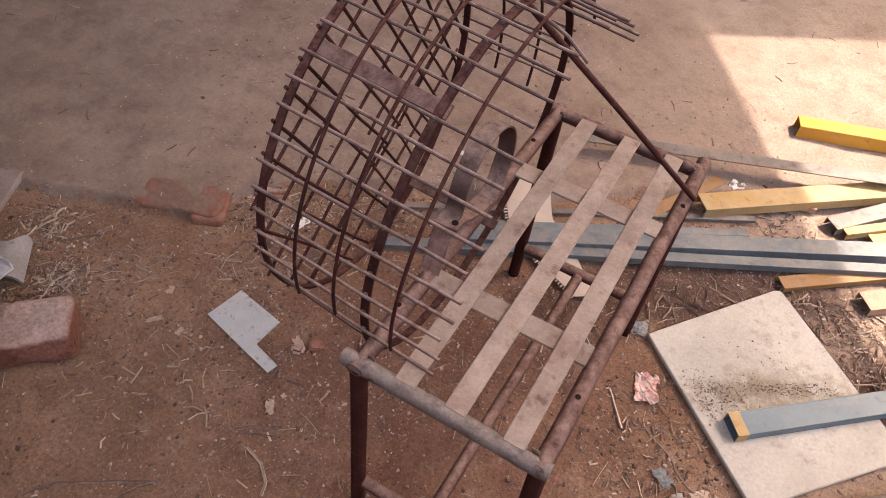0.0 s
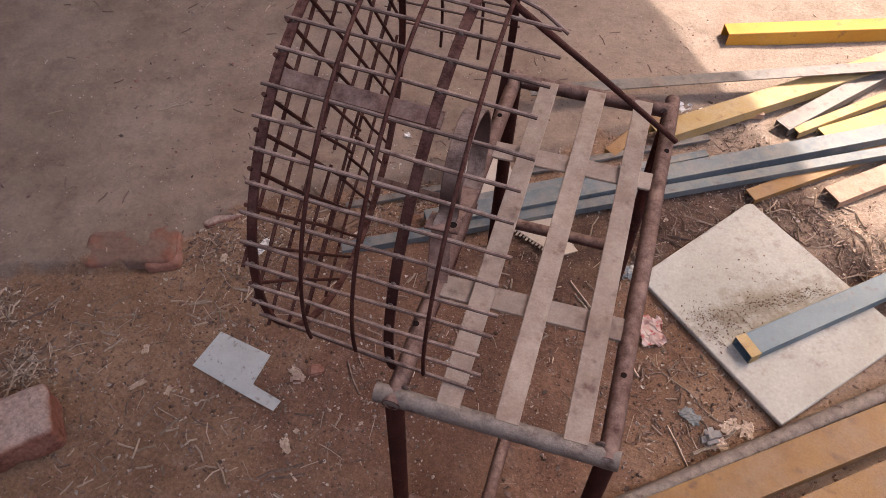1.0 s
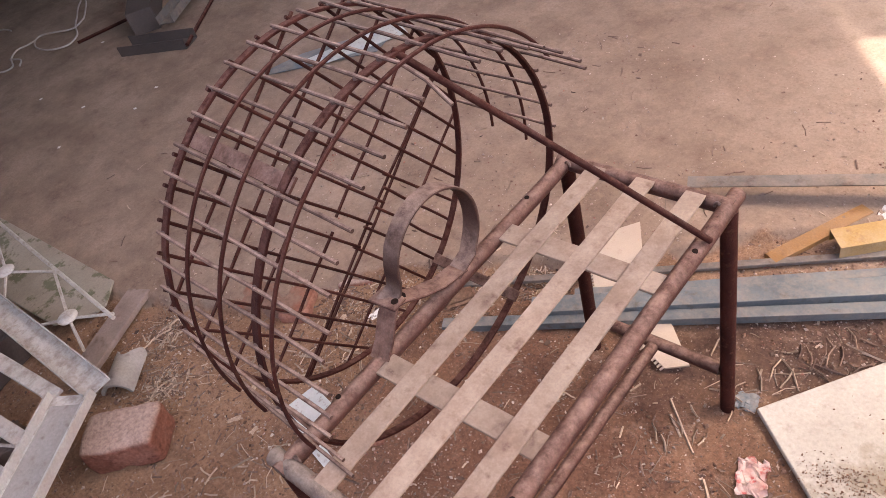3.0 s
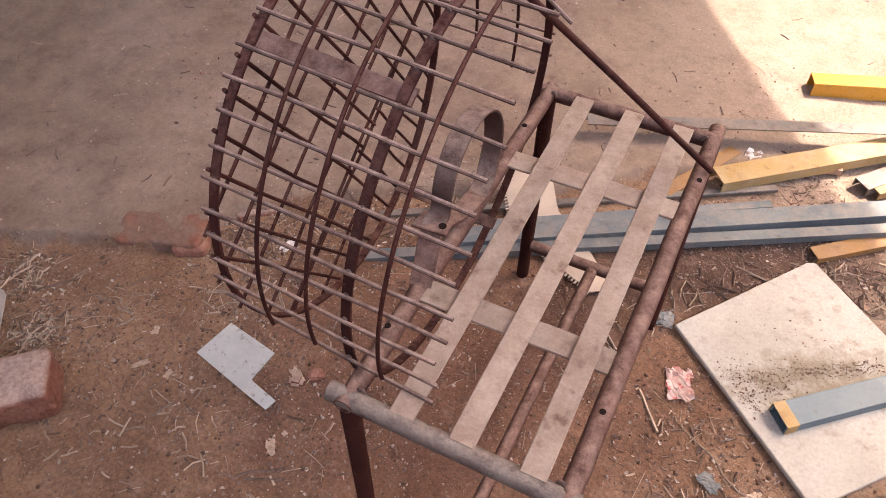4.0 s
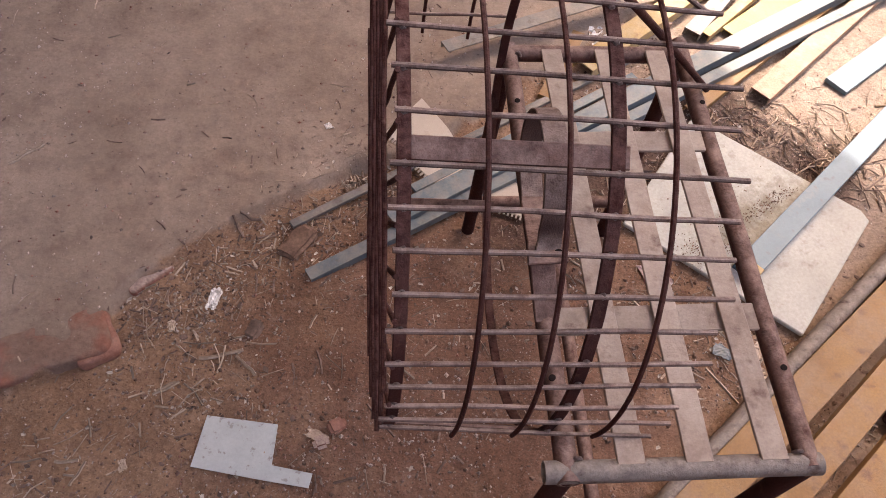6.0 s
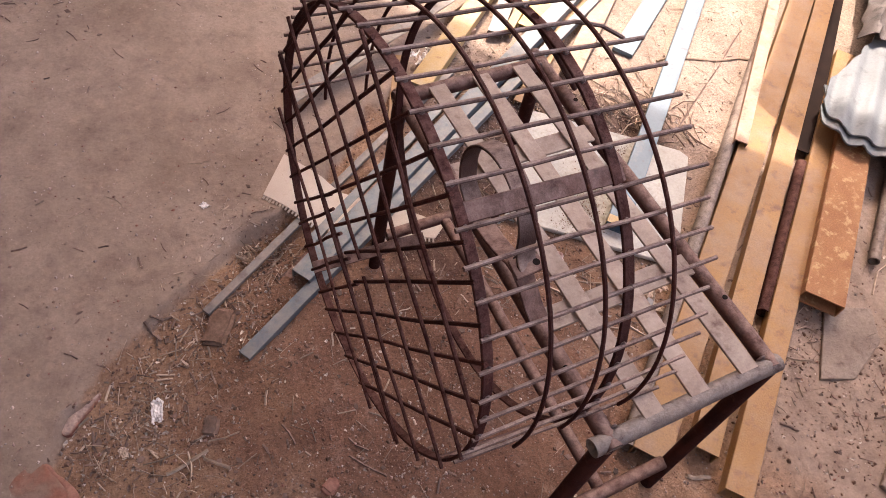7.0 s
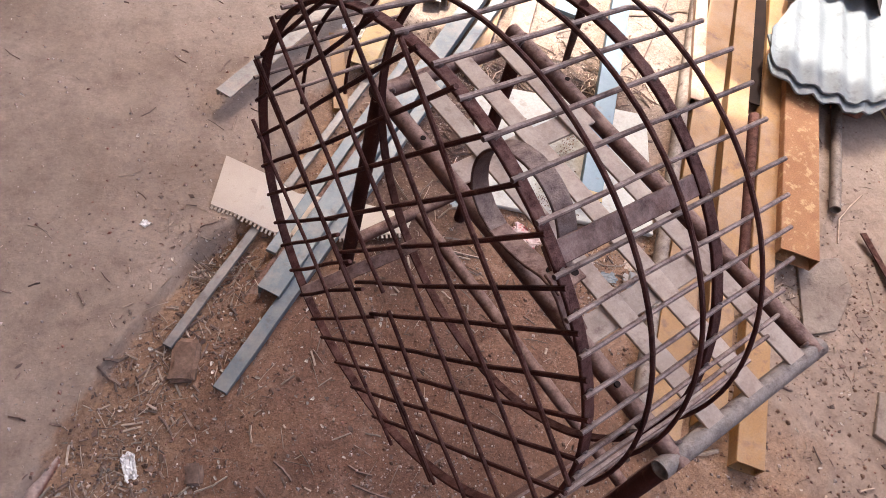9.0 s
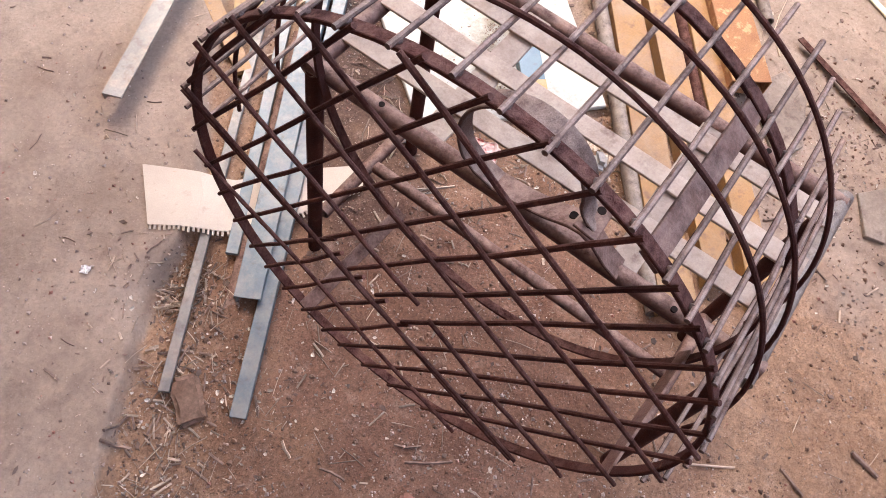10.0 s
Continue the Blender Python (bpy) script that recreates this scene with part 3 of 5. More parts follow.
def back_hoop_at(a, out=0.0):
    return ring_point(a, -0.2543, -0.0182, 0.0463, 0.4372, 0.7867, 0.3864, -0.0184, -0.0034, -0.0051, 0.013, out)


def front_hoop_at(a, out=0.0):
    return ring_point(a, -0.0166, 0.0105, 0.0618, 0.4333, 0.7727, 0.3858, -0.0004, 0.0107, 0.0104, -0.0015, out)


def outward(p):
    return Vector((0, p.y - HY, p.z - HZ)).normalized()


def hoop(fn, w, t):
    n = 72
    pts = [fn(2 * math.pi * i / n) for i in range(n)]
    bm = sweep(pts, box_profile(w, t, 0.001), lambda i: outward(pts[i]), closed=True)
    bmesh.ops.recalc_face_normals(bm, faces=bm.faces)
    smooth(bm)
    return bm


back_hoop = part("back_hoop", hoop(back_hoop_at, 0.0155, 0.006), RUST, stand, "dark rusty flat-bar hoop")
front_hoop = part("front_hoop", hoop(front_hoop_at, 0.0165, 0.006), RUST, stand, "dark rusty flat-bar hoop")

RR = 0.0034


def wavy(p0, p1, steps=9, amount=0.0022, seed=0.0):
    p0, p1 = Vector(p0), Vector(p1)
    out = []
    for i in range(steps):
        u = i / (steps - 1)
        out.append(p0.lerp(p1, u) + noise.noise_vector(Vector((u * 2.1, seed * 3.7, 1.3))) * amount * math.sin(math.pi * u) * 2)
    return out


RIM = [back_hoop_at(2 * math.pi * i / 240, 0.004) for i in range(240)]


def clip_to_back(y0, z0, dy, dz):
    """The two points where a line in the plane of the back hoop meets it, the lower y first."""
    found = []
    for i in range(240):
        p, q = RIM[i], RIM[(i + 1) % 240]
        sp = (p.y - y0) * dz - (p.z - z0) * dy
        sq = (q.y - y0) * dz - (q.z - z0) * dy
        if sp * sq < 0:
            found.append(p.lerp(q, sp / (sp - sq)))
    return sorted(found, key=lambda p: p.y) if len(found) == 2 else None


def grid_rod(line, off, seed, y0=-9.0, y1=9.0):
    """One rod of the flat back: z at y = 0.43 and its slope, between two y."""
    ends = clip_to_back(0.43, line[0], 1, line[1])
    if not ends:
        return
    a, b = ends
    d = (b - a).normalized()
    pa = a - d * 0.006 if y0 < a.y else a.lerp(b, (y0 - a.y) / (b.y - a.y))
    pb = b + d * 0.006 if y1 > b.y else a.lerp(b, (y1 - a.y) / (b.y - a.y))
    shift_x = Vector((off, 0, 0))
    part("grid_rod", tube(wavy(pa + shift_x, pb + shift_x, 9, 0.0035, seed), RR, 8), RUST, back_hoop)


# the flat back: two pieces of rod mesh that meet on one doubled rod
for k, line in enumerate(((1.126, 0.685), (1.012, 0.670), (0.892, 0.676), (0.638, 0.670), (0.626, 0.672), (0.494, 0.655))):
    grid_rod(line, -0.015, k + 40)
grid_rod((0.767, 0.675), -0.015, 51, y0=0.425)
grid_rod((0.757, 0.680), -0.015, 52, y1=0.405)
for k, (z, slope) in enumerate(((1.440, -1.43), (1.352, -1.435), (1.260, -1.438), (1.165, -1.409), (1.070, -1.39), (0.577, -1.455), (0.486, -1.452), (0.397, -1.412), (0.305, -1.38))):
    grid_rod((z, slope), -0.007, k + 3)
for k, (z, slope, y) in enumerate(((0.971, -1.424, 0.590), (0.872, -1.439, 0.545), (0.777, -1.401, 0.495), (0.683, -1.424, 0.446))):
    grid_rod((z, slope), -0.007, k + 60, y1=y)
for k, (z, slope, y) in enumerate(((0.950, -1.30, 0.570), (0.933, -1.508, 0.558), (0.854, -1.56, 0.518), (0.768, -1.612, 0.476), (0.677, -1.655, 0.432))):
    grid_rod((z, slope), -0.008, k + 70, y0=y)


def side_hoop(x, ty, tz, cy, cz, r, c2, s2, a0, a1):
    """An arc of rod that runs round the guard over its rim rods."""
    return [ring_point(a, x, ty, tz, cy, cz, r, c2, s2) for a in np.linspace(radians(a0), radians(a1), 52)]


for arc in ((-0.1676, -0.018, 0.0497, 0.436, 0.780, 0.4010, -0.0076, -0.0142, -7, 190.5),
            (-0.0802, -0.0106, 0.0586, 0.436, 0.780, 0.3999, 0.0022, -0.0105, -9, 189.5),
            (0.0390, -0.0142, 0.0622, 0.436, 0.780, 0.3965, 0.0154, 0.0007, 28, 192)):
    part("arc_rod", tube(side_hoop(*arc), RR, 8), RUST, front_hoop)
# rods across the rim; those over the top reach out past the front hoop
RIM_ROD_ANGLES = (190.7, 182, 174.5, 167, 160.6, 153, 145.9, 138.5, 131.8, 125, 116.8, 109.7, 102.4, 95, 87.5, 78.3, 69.8, 62.3, 54.2, 46.2, 38.9, 32.8, 23.5, 16, 8.5, 0.5)
for k, deg in enumerate(RIM_ROD_ANGLES):
    a = radians(deg)
    pb, pf = back_hoop_at(a, 0.0065), front_hoop_at(a, 0.0065)
    d = (pf - pb).normalized()
    end_x = 0.146 + 0.006 * math.sin(k * 2.3) - 0.005 * max(0, 4 - k)
    if k > 21:
        end_x = pf.x + 0.012
    pts = wavy(pb - d * (0.014 + 0.004 * math.sin(k * 1.7)), pf + d * ((end_x - pf.x) / d.x), 9, 0.002, k + 80)
    if k == 14:  # one end is bent in
        pts[-2] = pts[-2] + Vector((0, -0.004, -0.010))
        pts[-1] = pts[-1] + Vector((-0.004, -0.010, -0.034))
    part("rim_rod", tube(pts, RR, 8), ROD, front_hoop)
    for fn in (back_hoop_at, front_hoop_at):  # lumps of weld where hoops and rods meet
        bm = bmesh.new()
        bmesh.ops.create_icosphere(bm, subdivisions=1, radius=0.0052, matrix=Matrix.Translation(fn(a, 0.004)))
        part("weld", bm, WELD, back_hoop if fn is back_hoop_at else front_hoop)
# flat bars that tie the two hoops
for a, w in ((122.3, 0.027), (300, 0.026), (203, 0.026)):
    a = radians(a)
    pb, pf = back_hoop_at(a, -0.004), front_hoop_at(a, -0.004)
    part("tie_bar", sweep([pb - Vector((0.008, 0, 0)), pb.lerp(pf, 0.5), pf + Vector((0.014, 0, 0))], box_profile(w, 0.005, 0.001), outward(pb)), PIPE, stand, "dusty rusty flat bar")
# the slanting brace from the guard to the far corner
part("brace_rod", tube(wavy((0.003, 0.480, 1.160), (0.378, 0.728, 0.692), 9, 0.002, 3), 0.0062, 10), RUST, stand, "dark rusty round bar")

# bearing clamp on the long pipe: an arched strap and the bar under it
arch = [Vector((-0.004, 0.437 + 0.107 * math.cos(a), 0.790 + 0.107 * math.sin(a))) for a in np.linspace(radians(-32), radians(178), 30)]
arch = [Vector((0.0, 0.452, 0.692)), Vector((0, 0.503, 0.706))] + arch + [Vector((-0.004, 0.322, 0.778)), Vector((-0.008, 0.310, 0.769)), Vector((-0.010, 0.296, 0.766))]
bm = sweep(arch, box_profile(0.038, 0.006, 0.0015), lambda i: arch[i] - Vector((0, 0.44, 0.75)))
bmesh.ops.recalc_face_normals(bm, faces=bm.faces)
smooth(bm)
clamp = part("clamp_strap", bm, ROD, stand, "dusty arched flat-bar strap")
bar = [Vector((0.0, 0.236, H + R - 0.006)), Vector((-0.004, 0.262, 0.702)), Vector((-0.010, 0.292, 0.738)), Vector((-0.012, 0.312, 0.752)), Vector((-0.010, 0.332, 0.746)), Vector((-0.006, 0.372, 0.722)),
       Vector((-0.002, 0.415, 0.704)), Vector((0, 0.475, 0.694))]
bm = sweep(bar, box_profile(0.040, 0.006, 0.0015))
smooth(bm)
part("clamp_bar", bm, PIPE, stand, "rusty bent flat bar with a bolt hole")
ear = slab([(-0.040, 0.286), (0.024, 0.290), (0.022, 0.322), (-0.036, 0.328)], 0.7655, 0.7715, 0.0015)
part("clamp_ear", ear, PIPE, stand)
for p in ((0.010, 0.306, 0.7705), (-0.021, 0.308, 0.7705), (-0.008, 0.335, 0.7475)):
    bm = bmesh.new()
    bmesh.ops.create_cone(bm, cap_ends=True, segments=12, radius1=0.007, radius2=0.007, depth=0.004, matrix=Matrix.Translation(p))
    part("bolt_hole", bm, SHADE_BLACK, stand, "dark drilled hole")

# ---- things on the ground ----
# cut sheet with a notch
o = [(-0.712, 0.217), (-0.545, 0.180), (-0.446, 0.160), (-0.438, 0.192), (-0.531, 0.214), (-0.523, 0.309), (-0.688, 0.336)]
thing("sheet_offcut", slab(o, 0.006, 0.0085, 0.0), ZINC, "notched grey galvanised sheet offcut lying on the earth", "metal sheet")

# cement board
o = [(0.405, 0.866), (0.824, 0.508), (1.142, 0.868), (1.130, 0.905), (0.710, 1.258), (0.690, 1.250)]
bm = slab(o, 0.004, 0.020, 0.003)
thing("cement_board", bm, BOARD, "pale stained flat cement board lying on the soil", "board")


def bar_thing(name, p0, p1, kind, w, h, mat, label, z0=0.0, z1=None, t=0.004, category="steel bar", group="scrap steel bars"):
    z1 = z0 if z1 is None else z1
    a, b = (p0[0], p0[1], z0), (p1[0], p1[1], z1)
    if kind == "tube":
        bar = tagged(new(name), label, category, group)
        bar.location = a
        for wall, bm in box_tube((0, 0, 0), Vector(b) - Vector(a), w, h, t):
            part(wall, bm, mat, bar)
        return bar
    elif kind == "pipe":
        bm = hollow_pipe((a[0], a[1], z0 + w / 2), (b[0], b[1], z1 + w / 2), w / 2, t)
    else:
        n = 12
        pts = []
        for i in range(n):
            u = i / (n - 1)
            p = Vector(a).lerp(Vector(b), u)
            p.z += 0.002 * noise.noise(Vector((u * 3, p0[0] * 9, p0[1] * 9)))
            pts.append(p)
        if kind == "channel":  # web and two flanges
            bar = new(name)
            bar.location = a
            tagged(bar, label, category, group)
            pts = [q - Vector(a) for q in pts]
            f = w / 2
            for sub, prof in (("web", [(-f, h - t), (f, h - t), (f, h - 0.001), (f - 0.001, h), (-f + 0.001, h), (-f, h - 0.001)]),
                              ("flange", [(-f + 0.0002, 0), (-f + t, 0), (-f + t, h - t), (-f + 0.0002, h - t)]),
                              ("flange", [(f - t, 0), (f - 0.0002, 0), (f - 0.0002, h - t), (f - t, h - t)])):
                bm = sweep(pts, prof)
                bmesh.ops.recalc_face_normals(bm, faces=bm.faces)
                part(sub, bm, mat, bar)
            return bar
        if kind == "flat":
            prof = [(u, v + h / 2) for u, v in box_profile(w, h, 0.001)]
        else:
            prof = {"tray": tray_profile, "angle": angle_profile}[kind](w, h, t)
        bm = sweep(pts, prof)
        bmesh.ops.recalc_face_normals(bm, faces=bm.faces)
    return thing(name, bm, mat, label, category, group)


# heap beyond the stand
bar_thing("square_tube", (0.555, 2.090), (2.95, 2.99), "tube", 0.066, 0.060, YELLOW, "yellow-painted square steel tube lying in the sun", 0.0, 0.0)
bar_thing("angle_bar", (-0.075, 1.478), (1.75, 2.300), "angle", 0.050, 0.022, GREYST, "long grey steel angle bar lying across the heap", 0.078, 0.046)
bar_thing("channel_bar", (0.372, 1.448), (1.75, 2.615), "channel", 0.078, 0.038, PALE_OCHRE, "dusty ochre-painted steel channel", 0.022, 0.004)
bar_thing("flat_bar", (0.240, 1.345), (0.395, 1.640), "flat", 0.045, 0.016, OCHRE, "short ochre steel offcut under the heap", 0.006, 0.006)
bar_thing("flat_bar", (0.545, 1.655), (0.72, 1.70), "flat", 0.040, 0.022, TAN, "short pinkish primed steel offcut", 0.006, 0.006)
bar_thing("channel_bar", (0.785, 1.640), (1.55, 2.52), "channel", 0.060, 0.030, GREYST, "pale grey steel channel in the heap", 0.004, 0.03)
bar_thing("channel_bar", (0.830, 1.630), (1.75, 2.46), "channel", 0.034, 0.026, PALE_OCHRE, "narrow ochre channel with a torn rusty lip", 0.006, 0.026)
bar_thing("channel_bar", (0.930, 1.640), (2.0, 2.47), "channel", 0.085, 0.020, PALE_YELLOW, "yellow steel channel with a torn end", 0.004, 0.02)
bar_thing("channel_bar", (-0.255, 0.868), (1.95, 2.185), "channel", 0.062, 0.040, BLUE, "long blue-grey steel channel running under the stand", 0.013, 0.026)
bar_thing("channel_bar", (-0.468, 0.700), (1.95, 2.075), "channel", 0.037, 0.026, BLUE, "long blue-grey steel channel running under the stand", 0.006, 0.034)
bar_thing("flat_bar", (-0.186, 0.986), (0.55, 1.445), "flat", 0.030, 0.012, BLUE, "blue-grey flat bar under the cardboard", 0.012, 0.006)
bar_thing("flat_bar", (-0.290, 0.892), (0.45, 1.330), "flat", 0.036, 0.009, PIPE, "rusty brown flat bar with a dusty face", 0.004, 0.004)
bar_thing("flat_bar", (-0.522, 0.868), (0.55, 1.520), "flat", 0.024, 0.012, GREYST, "narrow grey flat bar with its end on the soil", 0.006, 0.010)
bar_thing("channel_bar", (0.700, 1.290), (1.50, 1.95), "channel", 0.050, 0.020, OCHRE, "ochre-yellow channel end showing under the heap", 0.004, 0.012)
bar_thing("channel_bar", (0.945, 1.355), (1.95, 2.235), "channel", 0.072, 0.030, TAN, "pinkish primed steel channel with a cut end", 0.004, 0.01)
bar_thing("flat_bar", (1.228, 1.410), (2.0, 1.965), "flat", 0.082, 0.016, TUBE_BLUE, "pale blue-grey flat bar in the sun", 0.004, 0.004)
blue_tube = bar_thing("square_tube", (0.706, 0.690), (2.05, 1.875), "tube", 0.068, 0.034, TUBE_BLUE, "blue-grey flat tube with a yellow end lying across the board", 0.021, 0.016)
p, q = Vector((0.706, 0.690, 0.0198)), Vector((2.05, 1.875, 0.0148))
d = (q - p).normalized()
end_band = sweep([d * -0.001, d * 0.032], [(u, v + 0.0170) for u, v in box_profile(0.0705, 0.0366, 0.001)], caps=False)
part("painted_end", end_band, PALE_OCHRE, blue_tube, "dull yellow painted end band")

# row of long bars beside the stand
bar_thing("steel_pipe", (0.345, 0.085), (2.3, 1.660), "pipe", 0.046, 0.046, GREYPIPE, "long dusty brown-grey steel pipe beside the stand", 0.002, 0.01)
bar_thing("channel_bar", (1.318, 0.828), (2.10, 1.522), "channel", 0.046, 0.026, TAN, "faded pinkish steel channel lying on the grey pipe", 0.048, 0.054)
bar_thing("channel_bar", (0.377, 0.041), (2.504, 1.685), "channel", 0.096, 0.048, OCHRE, "long dusty ochre steel channel beside the stand", 0.004, 0.008)
bar_thing("channel_bar", (0.518, -0.007), (2.6, 1.653), "channel", 0.075, 0.048, OCHRE, "long dusty ochre steel channel beside the stand", 0.004, 0.008)
# Added strip: deep shade in this gap, drawn as a black bar.
bar_thing("channel_bar", (1.56, 0.735), (2.6, 1.600), "channel", 0.068, 0.030, SHADE_BLACK, "near-black channel added for the deep shade between the bars and the sheets", 0.003, 0.004)
# The pipe takes the darkest rust so the slot reads as shaded.
bar_thing("steel_pipe", (0.97, 0.268), (1.52, 0.697), "pipe", 0.040, 0.040, RUST, "rusted steel pipe between the painted bars, darkened for the shade there", 0.003, 0.004)
bar_thing("square_tube", (0.530, -0.135), (2.1, 1.085), "tube", 0.074, 0.050, OCHRE, "ochre-painted rectangular tube beside the stand", 0.0, 0.004)
bar_thing("box_section", (1.135, 0.215), (2.0, 0.900), "tube", 0.122, 0.055, RUSTBOX, "orange rusted wide box section with an open end", 0.030, 0.030)
bar_thing("steel_pipe", (1.462, 0.278), (2.2, 0.83), "pipe", 0.036, 0.036, GREYPIPE, "short grey steel pipe with an open end", 0.004, 0.01)
bar_thing("angle_bar", (1.478, 0.168), (1.310, -0.215), "angle", 0.022, 0.016, RUST, "dark rusty angle bar lying on bare soil", 0.004, 0.004)


# corrugated cement sheets
def corrugated(z, cut, seed):
    bm = bmesh.new()
    un, vn = 46, 110
    du, dv = Vector((0.79, 0.61, 0)), Vector((0.61, -0.79, 0))
    o = Vector((1.60, 0.72, 0))
    grid = []
    for j in range(vn):
        row = []
        for i in range(un):
            u = -0.05 + 1.5 * (i / (un - 1)) ** 1.3
            low = -0.05 + 0.27 * max(0.0, u - 0.12)
            v = low + (0.95 - low) * j / (vn - 1)
            fade = 1 - i / (un - 1)
            uu = u + cut + fade * (0.05 + 0.7 * max(0.0, v - 0.28) + 0.09 * math.exp(-(v + 0.05) / 0.05) + 0.012 * noise.noise(Vector((v * 17, seed, 0))) + 0.009 * noise.noise(Vector((v * 48, seed, 7))) + 0.02 * noise.noise(Vector((v * 5, seed, 2))))
            vv = v + 0.02 * noise.noise(Vector((u * 14, seed, 5))) * (1 - j / (vn - 1))
            p = o + du * uu + dv * vv
            row.append((p.x, p.y, z + 0.010 * math.sin(vv * 2 * math.pi / 0.092) + 0.02 * uu - 0.03 * vv))
        grid.append(row)
    th = 0.007
    top = [[bm.verts.new(p) for p in row] for row in grid]
    bot = [[bm.verts.new((x, y, h - th)) for x, y, h in row] for row in grid]
    for j in range(vn - 1):
        for i in range(un - 1):
            bm.faces.new((top[j][i], top[j + 1][i], top[j + 1][i + 1], top[j][i + 1]))
            bm.faces.new((bot[j][i], bot[j][i + 1], bot[j + 1][i + 1], bot[j + 1][i]))
        bm.faces.new((top[j][0], bot[j][0], bot[j + 1][0], top[j + 1][0]))
        bm.faces.new((top[j][-1], top[j + 1][-1], bot[j + 1][-1], bot[j][-1]))
    for i in range(un - 1):
        bm.faces.new((top[0][i], top[0][i + 1], bot[0][i + 1], bot[0][i]))
        bm.faces.new((top[-1][i], bot[-1][i], bot[-1][i + 1], top[-1][i + 1]))
    bmesh.ops.recalc_face_normals(bm, faces=bm.faces)
    smooth(bm, 50)
    return bm


thing("corrugated_sheet", corrugated(0.128, 0.0, 3), ASBESTOS, "whitish corrugated cement sheet with a broken edge, lower of two", "roof sheet", "stacked corrugated sheets")
thing("corrugated_sheet", corrugated(0.143, 0.036, 9), ASBESTOS, "whitish corrugated cement sheet with a broken edge, upper of two", "roof sheet", "stacked corrugated sheets")
# bricks that carry the sheets, and the old tarpaulin behind them
for x, y in ((1.98, 0.62), (2.25, 0.92)):
    thing("brick", rough_block((0.23, 0.115, 0.112), (x, y, 0.055), 38, 0, x), BRICK, "dusty red brick under the corrugated sheets", "brick", "bricks")
bm = bmesh.new()
bmesh.ops.create_grid(bm, x_segments=50, y_segments=30, size=0.5)
for v in bm.verts:
    q = v.co.copy()
    fold = noise.noise(Vector((q.x * 5, q.y * 3, 2))) + 0.5 * noise.noise(Vector((q.x * 13, q.y * 9, 4)))
    p = Vector((2.66, 1.28, 0)) + Vector((0.79, 0.61, 0)) * q.x * 1.2 + Vector((0.61, -0.79, 0)) * (q.y * 0.42 + 0.03 * fold)
    v.co = Vector((p.x, p.y, 0.20 + 0.065 * fold - 0.5 * max(0, abs(q.y) - 0.33)))
bmesh.ops.solidify(bm, geom=list(bm.faces), thickness=0.004)
smooth(bm, 60)
thing("tarpaulin", bm, SACK, "crumpled dark brown tarpaulin heaped beside the sheets", "tarpaulin")

# cardboard
o = [(-0.260, 1.180), (-0.152, 1.040), (-0.112, 1.006), (-0.02, 0.945), (0.075, 0.905), (0.165, 0.868), (0.215, 0.905), (0.12, 1.00), (-0.03, 1.12), (-0.150, 1.312)]


def step(u):
    u = min(max(u, 0), 1)
    return u * u * (3 - 2 * u)


def drape(x, y):
    """The card lies on the trodden floor at one end and on the lower soil at the other."""
    return 0.016 + 0.022 * step((y - np.interp(x, EX, EY) + 0.09) / 0.11)


bm = bmesh.new()
bm.faces.new([bm.verts.new((x, y, 0)) for x, y in o])
bmesh.ops.triangulate(bm, faces=bm.faces)
for k in range(3):
    bmesh.ops.subdivide_edges(bm, edges=list(bm.edges), cuts=1, use_grid_fill=True)
    bmesh.ops.triangulate(bm, faces=bm.faces)
bmesh.ops.recalc_face_normals(bm, faces=bm.faces)
bmesh.ops.solidify(bm, geom=list(bm.faces), thickness=0.005)
low = min(v.co.z for v in bm.verts)
for v in bm.verts:
    v.co.z += drape(v.co.x, v.co.y) - low
card = thing("cardboard_sheet", bm, CARD, "torn corrugated cardboard sheet with an open fluted edge", "cardboard")
edge = [Vector((x, y, 0)) for x, y in o[:6]]
for a, b in zip(edge, edge[1:]):
    n = int((b - a).length / 0.011)
    nrm = (b - a).normalized().cross(Vector((0, 0, 1)))
    for i in range(n):
        p = a.lerp(b, (i + 0.5) / n)
        ln = 0.008 + 0.012 * abs(noise.noise(Vector((i * 0.9, a.x * 10, 0))))
        bm = sweep([p + Vector((0, 0, drape(p.x, p.y) + 0.003)) - nrm * 0.004, p + Vector((0, 0, drape(p.x, p.y))) + nrm * ln], box_profile(0.0055, 0.0045, 0.0005))
        part("flute", bm, CARD, card)

# a split cane lath beyond the sheets
a, b = Vector((2.06, 0.50, 0.006)), Vector((1.745, -0.14, 0.006))
side = (b - a).normalized().cross(Vector((0, 0, 1)))
outline = [a - side * 0.003, b - side * 0.014, b + side * 0.014, a + side * 0.003]
thing("cane_lath", slab([(p.x, p.y) for p in outline], 0.004, 0.010, 0.001), CANE, "pale yellow split cane lath lying on bare soil", "stick")

# flat stones by the bars
for o, lab in (([(1.19, 0.215), (1.00, 0.03), (1.10, -0.012), (1.27, 0.05), (1.33, 0.15)], "flat grey stone sunk in the soil"),
               ([(1.06, -0.205), (0.94, -0.275), (0.955, -0.33), (1.14, -0.27)], "broken flat grey stone on the soil")):
    thing("flat_stone", slab(o, -0.006, 0.010, 0.002), STONE, lab, "stone", "flat stones")

